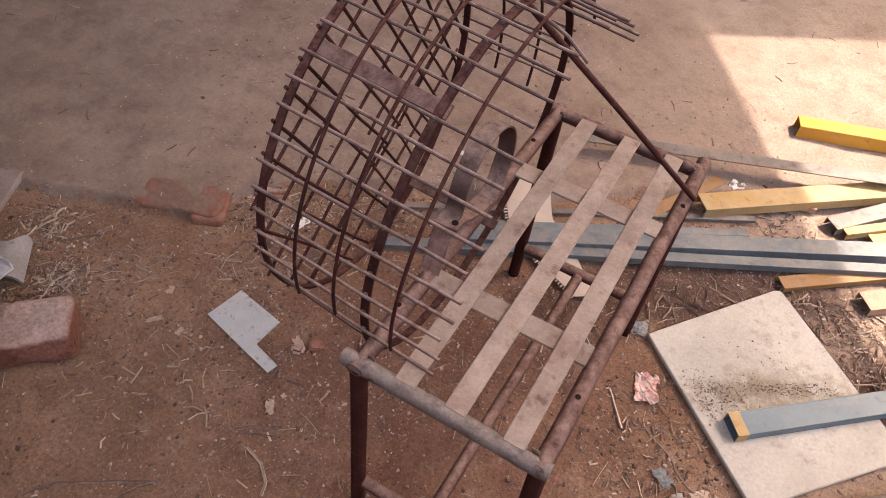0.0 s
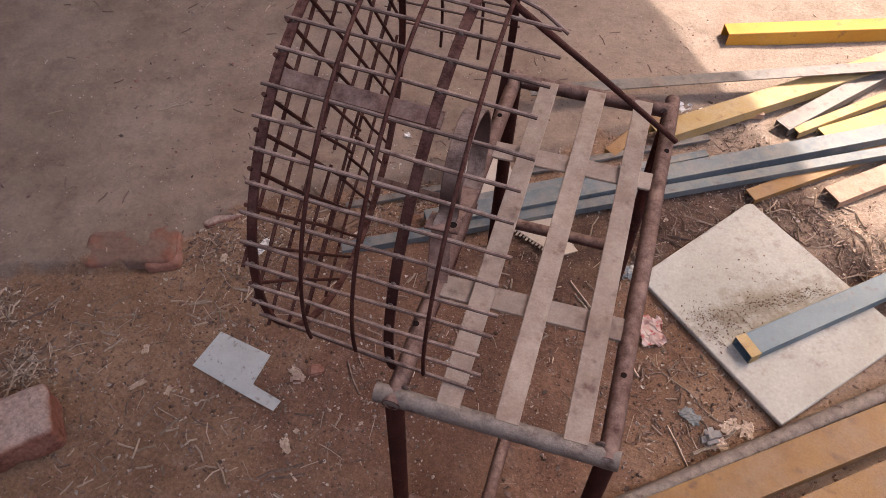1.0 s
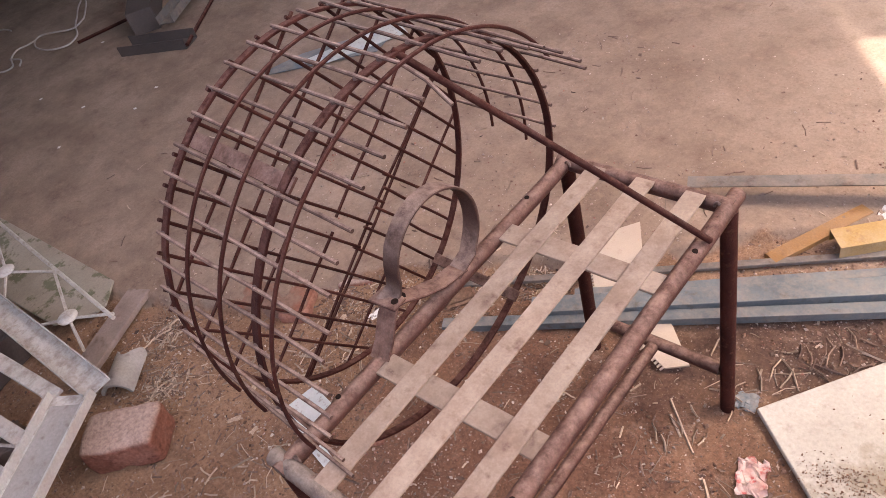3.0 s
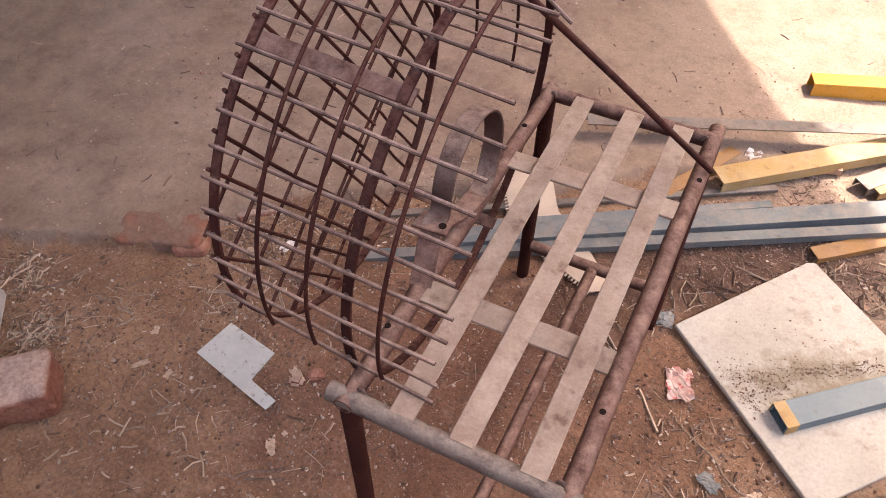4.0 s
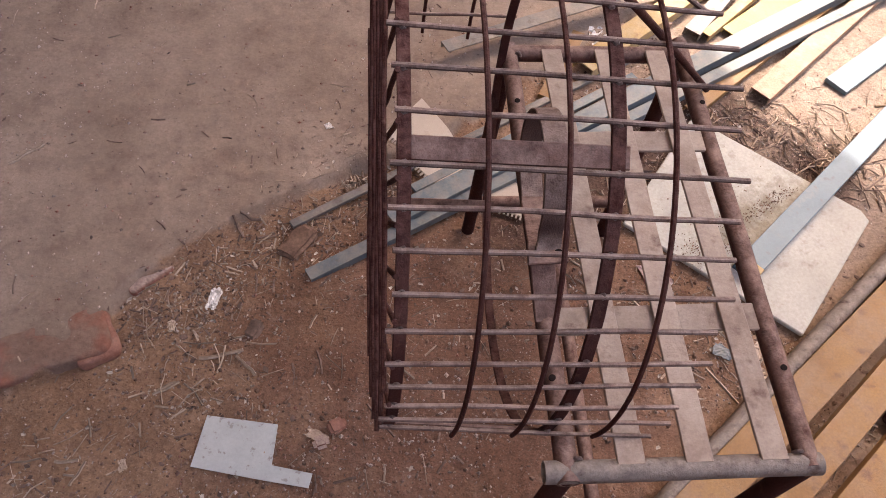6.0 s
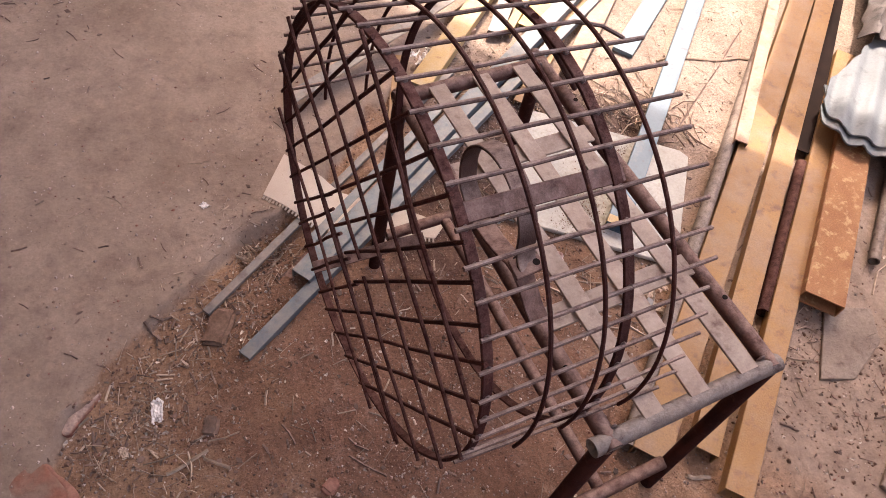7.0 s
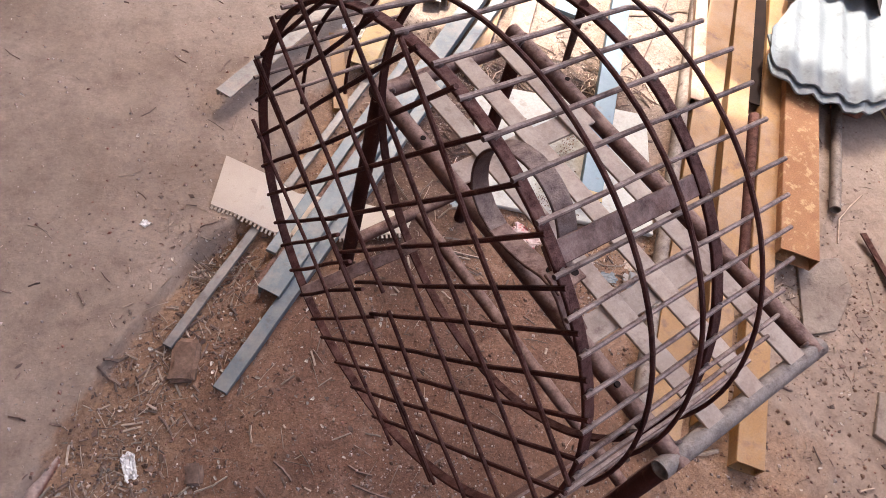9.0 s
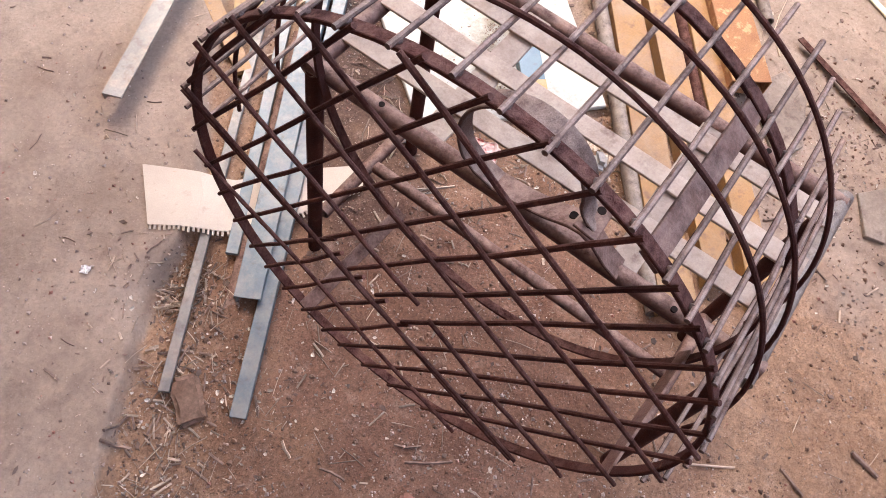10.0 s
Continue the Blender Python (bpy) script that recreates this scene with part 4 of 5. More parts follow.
# bricks
thing("brick", worn_brick((0.235, 0.150, 0.115), (-1.032, -0.108, 0.056), 43, 2, 3, 9.0, 0.007), BRICK, "loose worn red brick with a dusty top", "brick", "bricks")
mud_brick = thing("brick", worn_brick((0.27, 0.135, 0.078), (-1.073, 0.513, 0.001), 23, 0, 5, 8.0, 0.006), MUDBRICK, "half-buried brick caked with mud at the yard edge", "brick", "bricks")
part("broken_end", worn_brick((0.105, 0.140, 0.074), (-0.982, 0.540, -0.007), 24, 0, 9, 7.0, 0.009), RED_CHIP, mud_brick, "bare red broken end")
thing("brick", worn_brick((0.13, 0.08, 0.055), (-0.885, 0.728, -0.010), 42, 0, 8, 8.0, 0.005), BRICK, "worn red brick sunk into the mud edge", "brick", "bricks")
thing("brick_fragment", rough_block((0.058, 0.11, 0.030), (-0.50, 0.815, 0.004), -38, 3, 11, amount=0.007), CRUMB, "dusty broken clod of brick on the soil", "brick", "bricks")
thing("brick_fragment", rough_block((0.035, 0.03, 0.02), (-0.42, 0.265, 0.008), 20, 3, 14, amount=0.004), BRICK, "small red brick chip on the soil", "brick", "bricks")

# ---- left corner: old gate, broken sheet, plank ----
GZ = 0.185
gate = new("steel_gate")
tagged(gate, "old silver-painted steel gate with flower rosettes lying over rubble", "gate")
part("stile", sweep([(-2.60, -0.108, GZ), (-1.125, -0.070, GZ)], tray_profile(0.085, 0.03, 0.004)), SILVER, gate, "silver-painted wide flat channel")
part("rail", sweep([(-1.175, -0.125, GZ + 0.002), (-0.70, -0.82, GZ + 0.002)], tray_profile(0.150, 0.034, 0.006)), SILVER, gate, "silver-painted channel with raised lips")
part("dirt", sweep([(-1.155, -0.155, GZ + 0.0085), (-0.72, -0.79, GZ + 0.0085)], box_profile(0.118, 0.004, 0.001)), CEMENT, gate, "brown dirt settled in the channel")
for x0, y0, x1, y1 in ((-2.3, -0.285, -1.245, -0.158), (-2.1, -0.430, -1.140, -0.290), (-1.9, -0.51, -1.065, -0.385), (-1.8, -0.63, -0.98, -0.50), (-1.7, -0.74, -0.90, -0.62)):
    part("gate_bar", sweep([(x0, y0, GZ - 0.006), (x1, y1, GZ - 0.006)], box_profile(0.048, 0.012, 0.002)), SILVER, gate)
part("top_bar", tube([(-2.95, 0.178, GZ - 0.03), (-1.40, 0.124, GZ - 0.03)], 0.008, 8), SILVER, gate)
for cx, cy, spokes in ((-2.064, 0.027, ((-2.478, 0.140), (-1.865, 0.133), (-2.16, -0.035), (-1.916, -0.05))), (-1.557, 0.036, ((-1.865, 0.133), (-1.416, 0.135), (-1.652, -0.05), (-1.366, -0.010))),
                       (-2.62, 0.050, ((-2.478, 0.140), (-2.75, -0.05), (-2.50, -0.05), (-2.9, 0.16))), (-1.305, -0.368, ((-1.18, -0.30), (-1.42, -0.34), (-1.26, -0.42), (-1.36, -0.41)))):
    bm = bmesh.new()
    bmesh.ops.create_uvsphere(bm, u_segments=16, v_segments=8, radius=0.036, matrix=Matrix.Translation((cx, cy, GZ - 0.02)) @ Matrix.Diagonal((1, 1, 0.35, 1)))
    smooth(bm)
    rosette = part("rosette", bm, SILVER, gate, "small round pressed steel rosette")
    for qx, qy in spokes:
        part("petal_rod", tube([(cx, cy, GZ - 0.026), (qx, qy, GZ - 0.03)], 0.0055, 6), SILVER, rosette)
o = [(-3.4, -0.15), (-1.75, 0.0), (-1.64, 0.126), (-1.64, 0.165), (-1.73, 0.252), (-2.75, 0.20), (-3.4, 0.17)]
thing("cement_sheet", slab(o, 0.045, 0.055, 0.002), MOSSY, "broken flat cement sheet stained with dark moss", "cement sheet")
bm = sweep([(-1.600, 0.280, 0.032), (-1.43, -0.09, 0.032)], box_profile(0.098, 0.022, 0.003))
thing("wooden_plank", bm, PLANK, "dusty grey-brown plank end lying on rubble", "plank")
# a curved piece of broken pipe tile
bm = bmesh.new()
rows = []
for rr in (0.056, 0.047):
    rows.append([[bm.verts.new(pose(-1.300, 0.022, 0.012, 0, 0, 40) @ Vector((rr * math.cos(q), u + 0.02 * math.sin(3 * q) * (1 if u > 0 else 0), rr * math.sin(q)))) for q in np.linspace(0.15, 2.9, 14)] for u in (-0.07, 0.0, 0.075)])
for r, flip in ((rows[0], 0), (rows[1], 1)):
    for i in range(2):
        for j in range(13):
            f = (r[i][j], r[i][j + 1], r[i + 1][j + 1], r[i + 1][j])
            bm.faces.new(f[::-1] if flip else f)
for i in (0, 2):
    for j in range(13):
        bm.faces.new((rows[0][i][j], rows[0][i][j + 1], rows[1][i][j + 1], rows[1][i][j]))
for j in (0, 13):
    for i in range(2):
        bm.faces.new((rows[0][i][j], rows[0][i + 1][j], rows[1][i + 1][j], rows[1][i][j]))
bmesh.ops.recalc_face_normals(bm, faces=bm.faces)
smooth(bm)
thing("broken_tile", bm, CEMENT, "curved broken piece of grey cement pipe", "tile")
# Blocks below the gate, coloured dark to carry the black shade there.
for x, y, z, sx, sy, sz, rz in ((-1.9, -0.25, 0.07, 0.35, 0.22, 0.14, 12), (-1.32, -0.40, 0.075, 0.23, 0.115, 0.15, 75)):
    thing("rubble_block", rough_block((sx, sy, sz), (x, y, z), rz, 2, x), SHADE_BROWN, "block under the gate with the shade there put into its dark colour", "rubble")

# ---- far yard ----
o = [(-2.38, 1.47), (-2.25, 1.56), (-1.85, 1.86), (-1.91, 2.11), (-2.27, 1.73)]
thing("metal_sheet", slab(o, 0.040, 0.043, 0.0, (0.01, 0.0, -2.3, 1.7)), BLUE, "blue-grey metal sheet lying on the mud floor", "metal sheet", "far sheets")
o = [(-2.20, 1.64), (-2.03, 1.70), (-1.80, 2.04), (-1.95, 2.12)]
thing("metal_sheet", slab(o, 0.050, 0.054, 0.0), ZINC, "small grey metal sheet lying on another", "metal sheet", "far sheets")
bar_thing("channel_bar", (-3.56, 1.42), (-3.14, 1.62), "tray", 0.13, 0.06, SHADE_BROWN, "dark steel channel on the mud floor", 0.035, 0.035, group="dark bars in the shed")
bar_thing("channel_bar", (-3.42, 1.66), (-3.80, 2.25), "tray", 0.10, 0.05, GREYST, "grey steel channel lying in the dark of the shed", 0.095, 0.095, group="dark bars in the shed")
bar_thing("wooden_beam", (-3.62, 1.62), (-4.25, 2.05), "flat", 0.16, 0.14, SHADE_BROWN, "dark wooden beam lying in the shed", 0.035, 0.035, category="beam", group="dark bars in the shed")
bar_thing("steel_rod", (-3.13, 1.58), (-3.62, 2.20), "pipe", 0.022, 0.022, RUST, "thin dark rusty rod on the mud floor", 0.036, 0.036, category="rod", group="dark bars in the shed")
bar_thing("steel_rod", (-4.08, 1.36), (-3.95, 1.75), "pipe", 0.020, 0.020, RUST, "thin dark rusty rod on the mud floor", 0.036, 0.036, category="rod", group="dark bars in the shed")


def cable(points, lift):
    """A loose cable that bends smoothly through the given places on the floor."""
    pts = [Vector((x, y, 0.046)) for x, y in points]
    pts = [pts[0]] + pts + [pts[-1]]
    fine = []
    for p0, p1, p2, p3 in zip(pts, pts[1:], pts[2:], pts[3:]):
        for u in (0, 0.2, 0.4, 0.6, 0.8):
            q = 0.5 * (2 * p1 + (p2 - p0) * u + (2 * p0 - 5 * p1 + 4 * p2 - p3) * u * u + (3 * p1 - p0 - 3 * p2 + p3) * u ** 3)
            fine.append(q + Vector((0, 0, lift * abs(noise.noise(q * 3)))))
    thing("cable", tube(fine + [pts[-1]], 0.0055, 8), CABLE, "loose pale tangled cable on the mud floor of the shed", "cable", "loose cables")


cable([(-5.24, 1.15), (-5.16, 1.23), (-5.08, 1.28), (-4.97, 1.29)], 0.0)
cable([(-4.95, 1.95), (-4.72, 1.72), (-4.5, 1.58), (-4.35, 1.49), (-4.18, 1.41), (-4.11, 1.3), (-4.2, 1.22), (-4.36, 1.21), (-4.5, 1.25), (-4.55, 1.32), (-4.44, 1.39), (-4.34, 1.47), (-4.42, 1.59), (-4.62, 1.72), (-4.9, 1.86)], 0.02)
cable([(-4.53, 1.27), (-4.53, 1.21), (-4.55, 1.14), (-4.46, 1.06), (-4.33, 1.01), (-4.32, 0.95), (-4.4, 0.9), (-4.4, 0.83), (-4.22, 0.76), (-4.08, 0.74), (-3.97, 0.72), (-3.89, 0.65), (-3.85, 0.57)], 0.01)
cable([(-4.47, 1.05), (-4.36, 1.08), (-4.27, 1.03)], 0.0)

# ---- sticks, paper, litter ----


def stick(x0, y0, x1, y1, r, mat=STRAW, label="dry pale stick lying on the soil", bend=0.02, seed=1):
    pts = []
    side = Vector((y0 - y1, x1 - x0, 0)).normalized()
    for i in range(9):
        u = i / 8
        x, y = x0 + (x1 - x0) * u, y0 + (y1 - y0) * u
        p = Vector((x, y, ground_height(x, y) + r * 0.7)) + side * min(bend, 0.09 * math.hypot(x1 - x0, y1 - y0)) * noise.noise(Vector((u * 2.5, seed * 2.7, 0)))
        pts.append(p)
    thing("stick", tube(pts, r, 6), mat, label, "stick", "dry sticks")


def root(points, r, mat, label):
    """A bent stick or root that follows the ground through the given places."""
    pts = [Vector((x, y, ground_height(x, y) + r * 0.7)) for x, y in points]
    fine = []
    for a, b in zip(pts, pts[1:]):
        fine += [a.lerp(b, u) + Vector((0.002 * noise.noise(a * 40 + Vector((u * 2, 0, 0))), 0.002 * noise.noise(b * 40 + Vector((0, u * 2, 0))), 0)) for u in (0, 0.34, 0.67)]
    thing("stick", tube(fine + [pts[-1]], r, 6), mat, label, "stick", "dry sticks")


PALE, BROWN = "dry pale stick lying on the soil", "thin brown twig lying on the soil"
for points, r, m in ((((-0.722, -0.42), (-0.678, -0.355), (-0.56, -0.275), (-0.475, -0.223)), 0.004, TWIG), (((-0.534, -0.306), (-0.507, -0.257), (-0.475, -0.223)), 0.0035, TWIG),
                     (((-0.353, -0.037), (-0.295, -0.051), (-0.255, -0.081), (-0.241, -0.117)), 0.0042, STRAW), (((-0.315, 0.357), (-0.29, 0.32), (-0.25, 0.274)), 0.0032, TWIG),
                     (((0.500, 0.586), (0.547, 0.562), (0.600, 0.535), (0.622, 0.506), (0.666, 0.481), (0.717, 0.480)), 0.0024, STRAW), (((0.544, 0.427), (0.574, 0.39), (0.610, 0.335)), 0.0032, STRAW),
                     (((0.215, 0.800), (0.275, 0.742), (0.330, 0.690)), 0.0036, STRAW), (((0.237, 0.760), (0.285, 0.715)), 0.003, STRAW), (((0.380, 0.640), (0.415, 0.596), (0.454, 0.543)), 0.0045, STRAW),
                     (((-0.425, 0.437), (-0.43, 0.47), (-0.44, 0.495)), 0.003, TWIG), (((-0.30, 0.40), (-0.29, 0.375), (-0.266, 0.35)), 0.003, TWIG), (((0.081, -0.164), (0.141, -0.254)), 0.003, STRAW),
                     (((0.206, -0.343), (0.183, -0.412)), 0.004, TWIG), (((0.352, -0.468), (0.336, -0.543)), 0.006, TWIG), (((1.466, 0.248), (1.54, 0.262), (1.63, 0.273)), 0.003, STRAW), (((1.382, 0.189), (1.466, 0.248)), 0.003, STRAW)):
    root(points, r, m, PALE if m is STRAW else BROWN)
for k, (x0, y0, x1, y1, r, m) in enumerate(((1.341, 1.331, 1.721, 1.223, 0.0045, STRAW), (1.157, 0.971, 1.818, 1.379, 0.003, TWIG), (1.70, 1.24, 1.83, 1.40, 0.003, STRAW), (-0.726, 0.485, -0.621, 0.501, 0.005, STRAW),
                                            (-0.636, 0.488, -0.585, 0.438, 0.0045, STRAW), (-0.818, 0.399, -0.773, 0.425, 0.004, STRAW), (-0.409, -0.013, -0.313, 0.054, 0.004, TWIG), (-0.387, -0.013, -0.30, 0.032, 0.0035, TWIG),
                                            (-0.642, 0.081, -0.574, 0.071, 0.003, TWIG), (-1.26, 0.172, -1.189, 0.273, 0.004, TWIG), (-1.143, 0.134, -1.121, 0.183, 0.0035, TWIG), (-1.013, 0.24, -0.963, 0.24, 0.004, STRAW),
                                            (-0.972, 0.185, -0.95, 0.241, 0.0035, STRAW), (-0.823, 0.393, -0.765, 0.424, 0.004, STRAW), (-1.377, 0.199, -1.37, 0.276, 0.004, STRAW), (-1.381, 0.251, -1.307, 0.192, 0.004, STRAW),
                                            (-1.214, 0.04, -1.096, 0.097, 0.0045, STRAW), (-1.19, 0.06, -1.10, 0.06, 0.0035, STRAW), (-1.15, 0.02, -1.11, 0.12, 0.0035, STRAW), (-0.468, 0.944, -0.423, 0.90, 0.0035, TWIG),
                                            (-0.246, 1.017, -0.241, 0.958, 0.003, STRAW), (-0.443, 0.597, -0.463, 0.56, 0.0032, STRAW), (-0.36, 1.045, -0.345, 0.991, 0.005, STRAW), (-0.39, 1.04, -0.352, 1.005, 0.004, STRAW),
                                            (-0.674, 0.885, -0.651, 0.835, 0.0045, TWIG), (0.949, 0.132, 1.022, 0.083, 0.003, STRAW), (0.799, -0.025, 0.83, -0.061, 0.004, TWIG), (0.516, -0.066, 0.455, -0.041, 0.006, STRAW),
                                            (0.615, 0.372, 0.70, 0.425, 0.0045, STRAW), (0.64, 0.39, 0.72, 0.47, 0.003, STRAW), (-0.391, 0.17, -0.34, 0.182, 0.0035, TWIG), (-1.30, 1.06, -1.22, 1.13, 0.004, STRAW),
                                            (-1.0, 1.75, -0.9, 1.78, 0.004, TWIG), (-0.657, 0.894, -0.606, 0.891, 0.004, TWIG), (-0.276, 0.167, -0.275, 0.21, 0.0025, STRAW), (0.02, -0.12, 0.12, -0.02, 0.003, TWIG))):
    stick(x0, y0, x1, y1, r, m, seed=k, label=PALE if m is STRAW else BROWN)
thing("stone", rough_block((0.050, 0.042, 0.030), (0.650, 0.430, 0.010), 25, 4, 21, amount=0.006, bevel=0.012), CEMENT, "small rounded grey stone on the soil", "stone")


def crumple(name, at, size, mat, label, category, seed):
    bm = bmesh.new()
    bmesh.ops.create_grid(bm, x_segments=9, y_segments=9, size=0.5)
    for v in bm.verts:
        n1 = noise.noise_vector(v.co * 4.5 + Vector((seed * 3.1, 0, 0)))
        v.co += n1 * 0.22
        v.co = Vector((v.co.x * size[0], v.co.y * size[1], abs(v.co.z) * size[2] + 0.003))
    bmesh.ops.solidify(bm, geom=list(bm.faces), thickness=0.0012)
    bmesh.ops.transform(bm, matrix=pose(at[0], at[1], ground_height(at[0], at[1]) + 0.002, 0, 0, seed * 37), verts=bm.verts)
    return thing(name, bm, mat, label, category)


crumple("wrapper", (0.465, 0.700), (0.095, 0.065, 0.075), REDPAPER, "crumpled red and white wrapper on the soil", "litter", 3)
crumple("paper_scrap", (0.48, 1.615), (0.09, 0.10, 0.16), PAPER, "crumpled white paper scrap among the bars", "litter", 5)
crumple("paper_scrap", (-0.705, 0.645), (0.06, 0.028, 0.045), PAPER, "small crumpled white paper scrap on the soil", "litter", 7)
crumple("paper_scrap", (-0.43, 1.20), (0.022, 0.02, 0.03), PAPER, "tiny white paper scrap on the mud", "litter", 8)
for k, (x, y) in enumerate(((-3.88, 1.43), (-3.23, 0.93), (-3.64, 0.87), (-2.98, 0.65), (-2.85, 1.04), (-2.92, 1.22))):
    crumple("paper_scrap", (x, y), (0.018, 0.014, 0.014), PAPER, "tiny pale scrap on the mud floor", "litter", k + 30)
crumple("metal_scrap", (0.600, 0.468), (0.05, 0.035, 0.02), BLUE, "small blue-grey flat scrap on the soil", "litter", 9)
crumple("metal_scrap", (0.375, 0.885), (0.05, 0.05, 0.03), BLUE, "small blue-grey scrap beside the board", "litter", 10)

ring = [Vector((-0.457 + 0.013 * math.cos(q), 0.682 + 0.017 * math.sin(q), 0.006 + 0.004 * math.sin(q * 0.5))) for q in np.linspace(0.4, 6.6, 20)]
thing("bark_peel", tube(ring, 0.0022, 6), TWIG, "curled brown strip of bark on the soil", "bark")
rng = random.Random(4)


# a brick chip, a clod, a bent twig and pale leaf scraps near the cut plate
thing("brick_chip", rough_block((0.04, 0.034, 0.022), (-0.383, 0.307, ground_height(-0.383, 0.307) + 0.009), 20, 0, 4.2, amount=0.006, bevel=0.006), RED_CHIP, "small broken chip of red brick on the soil", "brick")
thing("earth_clod", rough_block((0.036, 0.05, 0.016), (-0.599, 0.562, ground_height(-0.599, 0.562) + 0.006), -25, 0, 6.1, amount=0.006, bevel=0.006), TWIG, "flat brown clod of dry earth on the soil", "clod")
for k, (x, y, a, b) in enumerate(((0.70, 0.475, 0.05, 0.03), (0.745, 0.478, 0.045, 0.03), (0.69, 0.415, 0.05, 0.025), (-0.432, 0.280, 0.05, 0.022), (-0.864, 0.227, 0.018, 0.026), (-0.829, 0.125, 0.045, 0.014), (-0.739, 0.131, 0.026, 0.016), (-0.377, 0.084, 0.04, 0.022), (-0.366, 0.128, 0.014, 0.014), (-0.802, 0.573, 0.02, 0.03))):
    crumple("leaf_scrap", (x, y), (a, b, 0.03), STRAW, "small curled pale dry leaf scrap on the soil", "leaf", k + 11)


# clumps of dry twigs and wood shreds
def twig_clump(cx, cy, spread, count, longest, mat=STRAW):
    bm = bmesh.new()
    for i in range(count):
        x, y, a = rng.gauss(cx, spread), rng.gauss(cy, spread), rng.uniform(0, 6.28)
        ln, r = longest * rng.uniform(0.3, 1.0), rng.uniform(0.0012, 0.0028)
        rise = rng.uniform(0.001, 0.012)
        pts = [Vector((x + ln * u * math.cos(a + 0.3 * u), y + ln * u * math.sin(a + 0.3 * u), ground_height(x, y) + r + rise * (1 - abs(u) * 1.6))) for u in (-0.5, 0, 0.5)]
        sweep(pts, [(-r, -r * 0.5), (r, -r * 0.5), (0, r)], bm=bm)
    thing("twig_clump", bm, mat, "loose clump of dry twigs and wood shreds", "twigs", kind="stuff")


for cx, cy, spread, count, longest in ((-1.16, 0.06, 0.035, 17, 0.09), (-1.33, 0.20, 0.04, 15, 0.08), (-0.35, 1.02, 0.022, 16, 0.07), (-0.70, 0.46, 0.05, 12, 0.08), (-0.60, 0.03, 0.05, 12, 0.07), (0.66, 0.45, 0.04, 7, 0.05), (-1.05, 0.23, 0.05, 12, 0.07),
                                       (0.30, 0.72, 0.06, 8, 0.06), (-0.75, -0.10, 0.06, 12, 0.07)):
    twig_clump(cx, cy, spread, count, longest)
for k, (cx, cy, spread) in enumerate(((0.50, 1.06, 0.05), (0.62, 1.17, 0.05), (0.76, 1.27, 0.04), (0.88, 1.24, 0.05), (1.00, 1.16, 0.05), (1.10, 1.07, 0.05), (1.22, 1.00, 0.06), (1.16, 1.24, 0.08), (0.36, 0.96, 0.05))):
    twig_clump(cx, cy, spread, 15, 0.11, TWIG if k % 3 == 0 else STRAW)


# single short twigs blown over the yard
for mat, lab, count in ((TWIG, "short dark twigs scattered over the mud yard", 70), (STRAW, "short pale twigs scattered over the mud yard", 26)):
    bm = bmesh.new()
    for i in range(count):
        x = rng.uniform(-2.6, 0.9)
        y = np.interp(x, EX, EY) + 0.08 + 1.6 * rng.random()
        a, ln, r = rng.uniform(0, 6.28), rng.uniform(0.015, 0.06), rng.uniform(0.0012, 0.0026)
        pts = [Vector((x + ln * u * math.cos(a + 0.25 * u), y + ln * u * math.sin(a + 0.25 * u), 0)) for u in (-0.5, 0, 0.5)]
        for p in pts:
            p.z = ground_height(p.x, p.y) + r
        sweep(pts, [(-r, -r * 0.5), (r, -r * 0.5), (0, r)], bm=bm)
    thing("yard_twigs", bm, mat, lab, "twigs", kind="stuff")

# where sweepings have gathered: x, y, spread, share
HEAPS = ((-0.60, 0.80, 0.06, 1), (-0.50, 0.86, 0.06, 1), (-0.42, 0.90, 0.06, 1), (-0.72, 0.68, 0.06, 2), (-0.83, 0.60, 0.06, 2), (-0.30, 0.98, 0.05, 2), (0.10, 0.62, 0.2, 3), (0.55, 0.50, 0.12, 3), (-1.15, 0.07, 0.05, 3), (-1.35, 0.22, 0.05, 3), (0.95, 0.15, 0.12, 2), (1.05, -0.1, 0.2, 2),
         (-1.30, 0.13, 0.10, 2), (-1.10, 0.05, 0.09, 2), (0.85, 1.31, 0.07, 2), (0.98, 1.22, 0.08, 3), (1.10, 1.13, 0.07, 2), (1.25, 1.20, 0.16, 3), (-0.33, 1.05, 0.06, 2),
         (-0.45, 0.82, 0.14, 2), (-0.60, 0.62, 0.16, 2), (0.45, 1.42, 0.12, 1), (0.62, 1.55, 0.10, 2), (1.5, 1.35, 0.25, 3), (0.55, 0.62, 0.14, 1), (1.55, 0.95, 0.2, 1), (-1.0, 0.22, 0.16, 2), (-0.8, 0.02, 0.14, 1), (-0.45, 0.02, 0.14, 1), (-0.72, 0.42, 0.14, 2), (-0.3, 0.22, 0.12, 1))
PICKS = [h for h in HEAPS for k in range(h[3])]


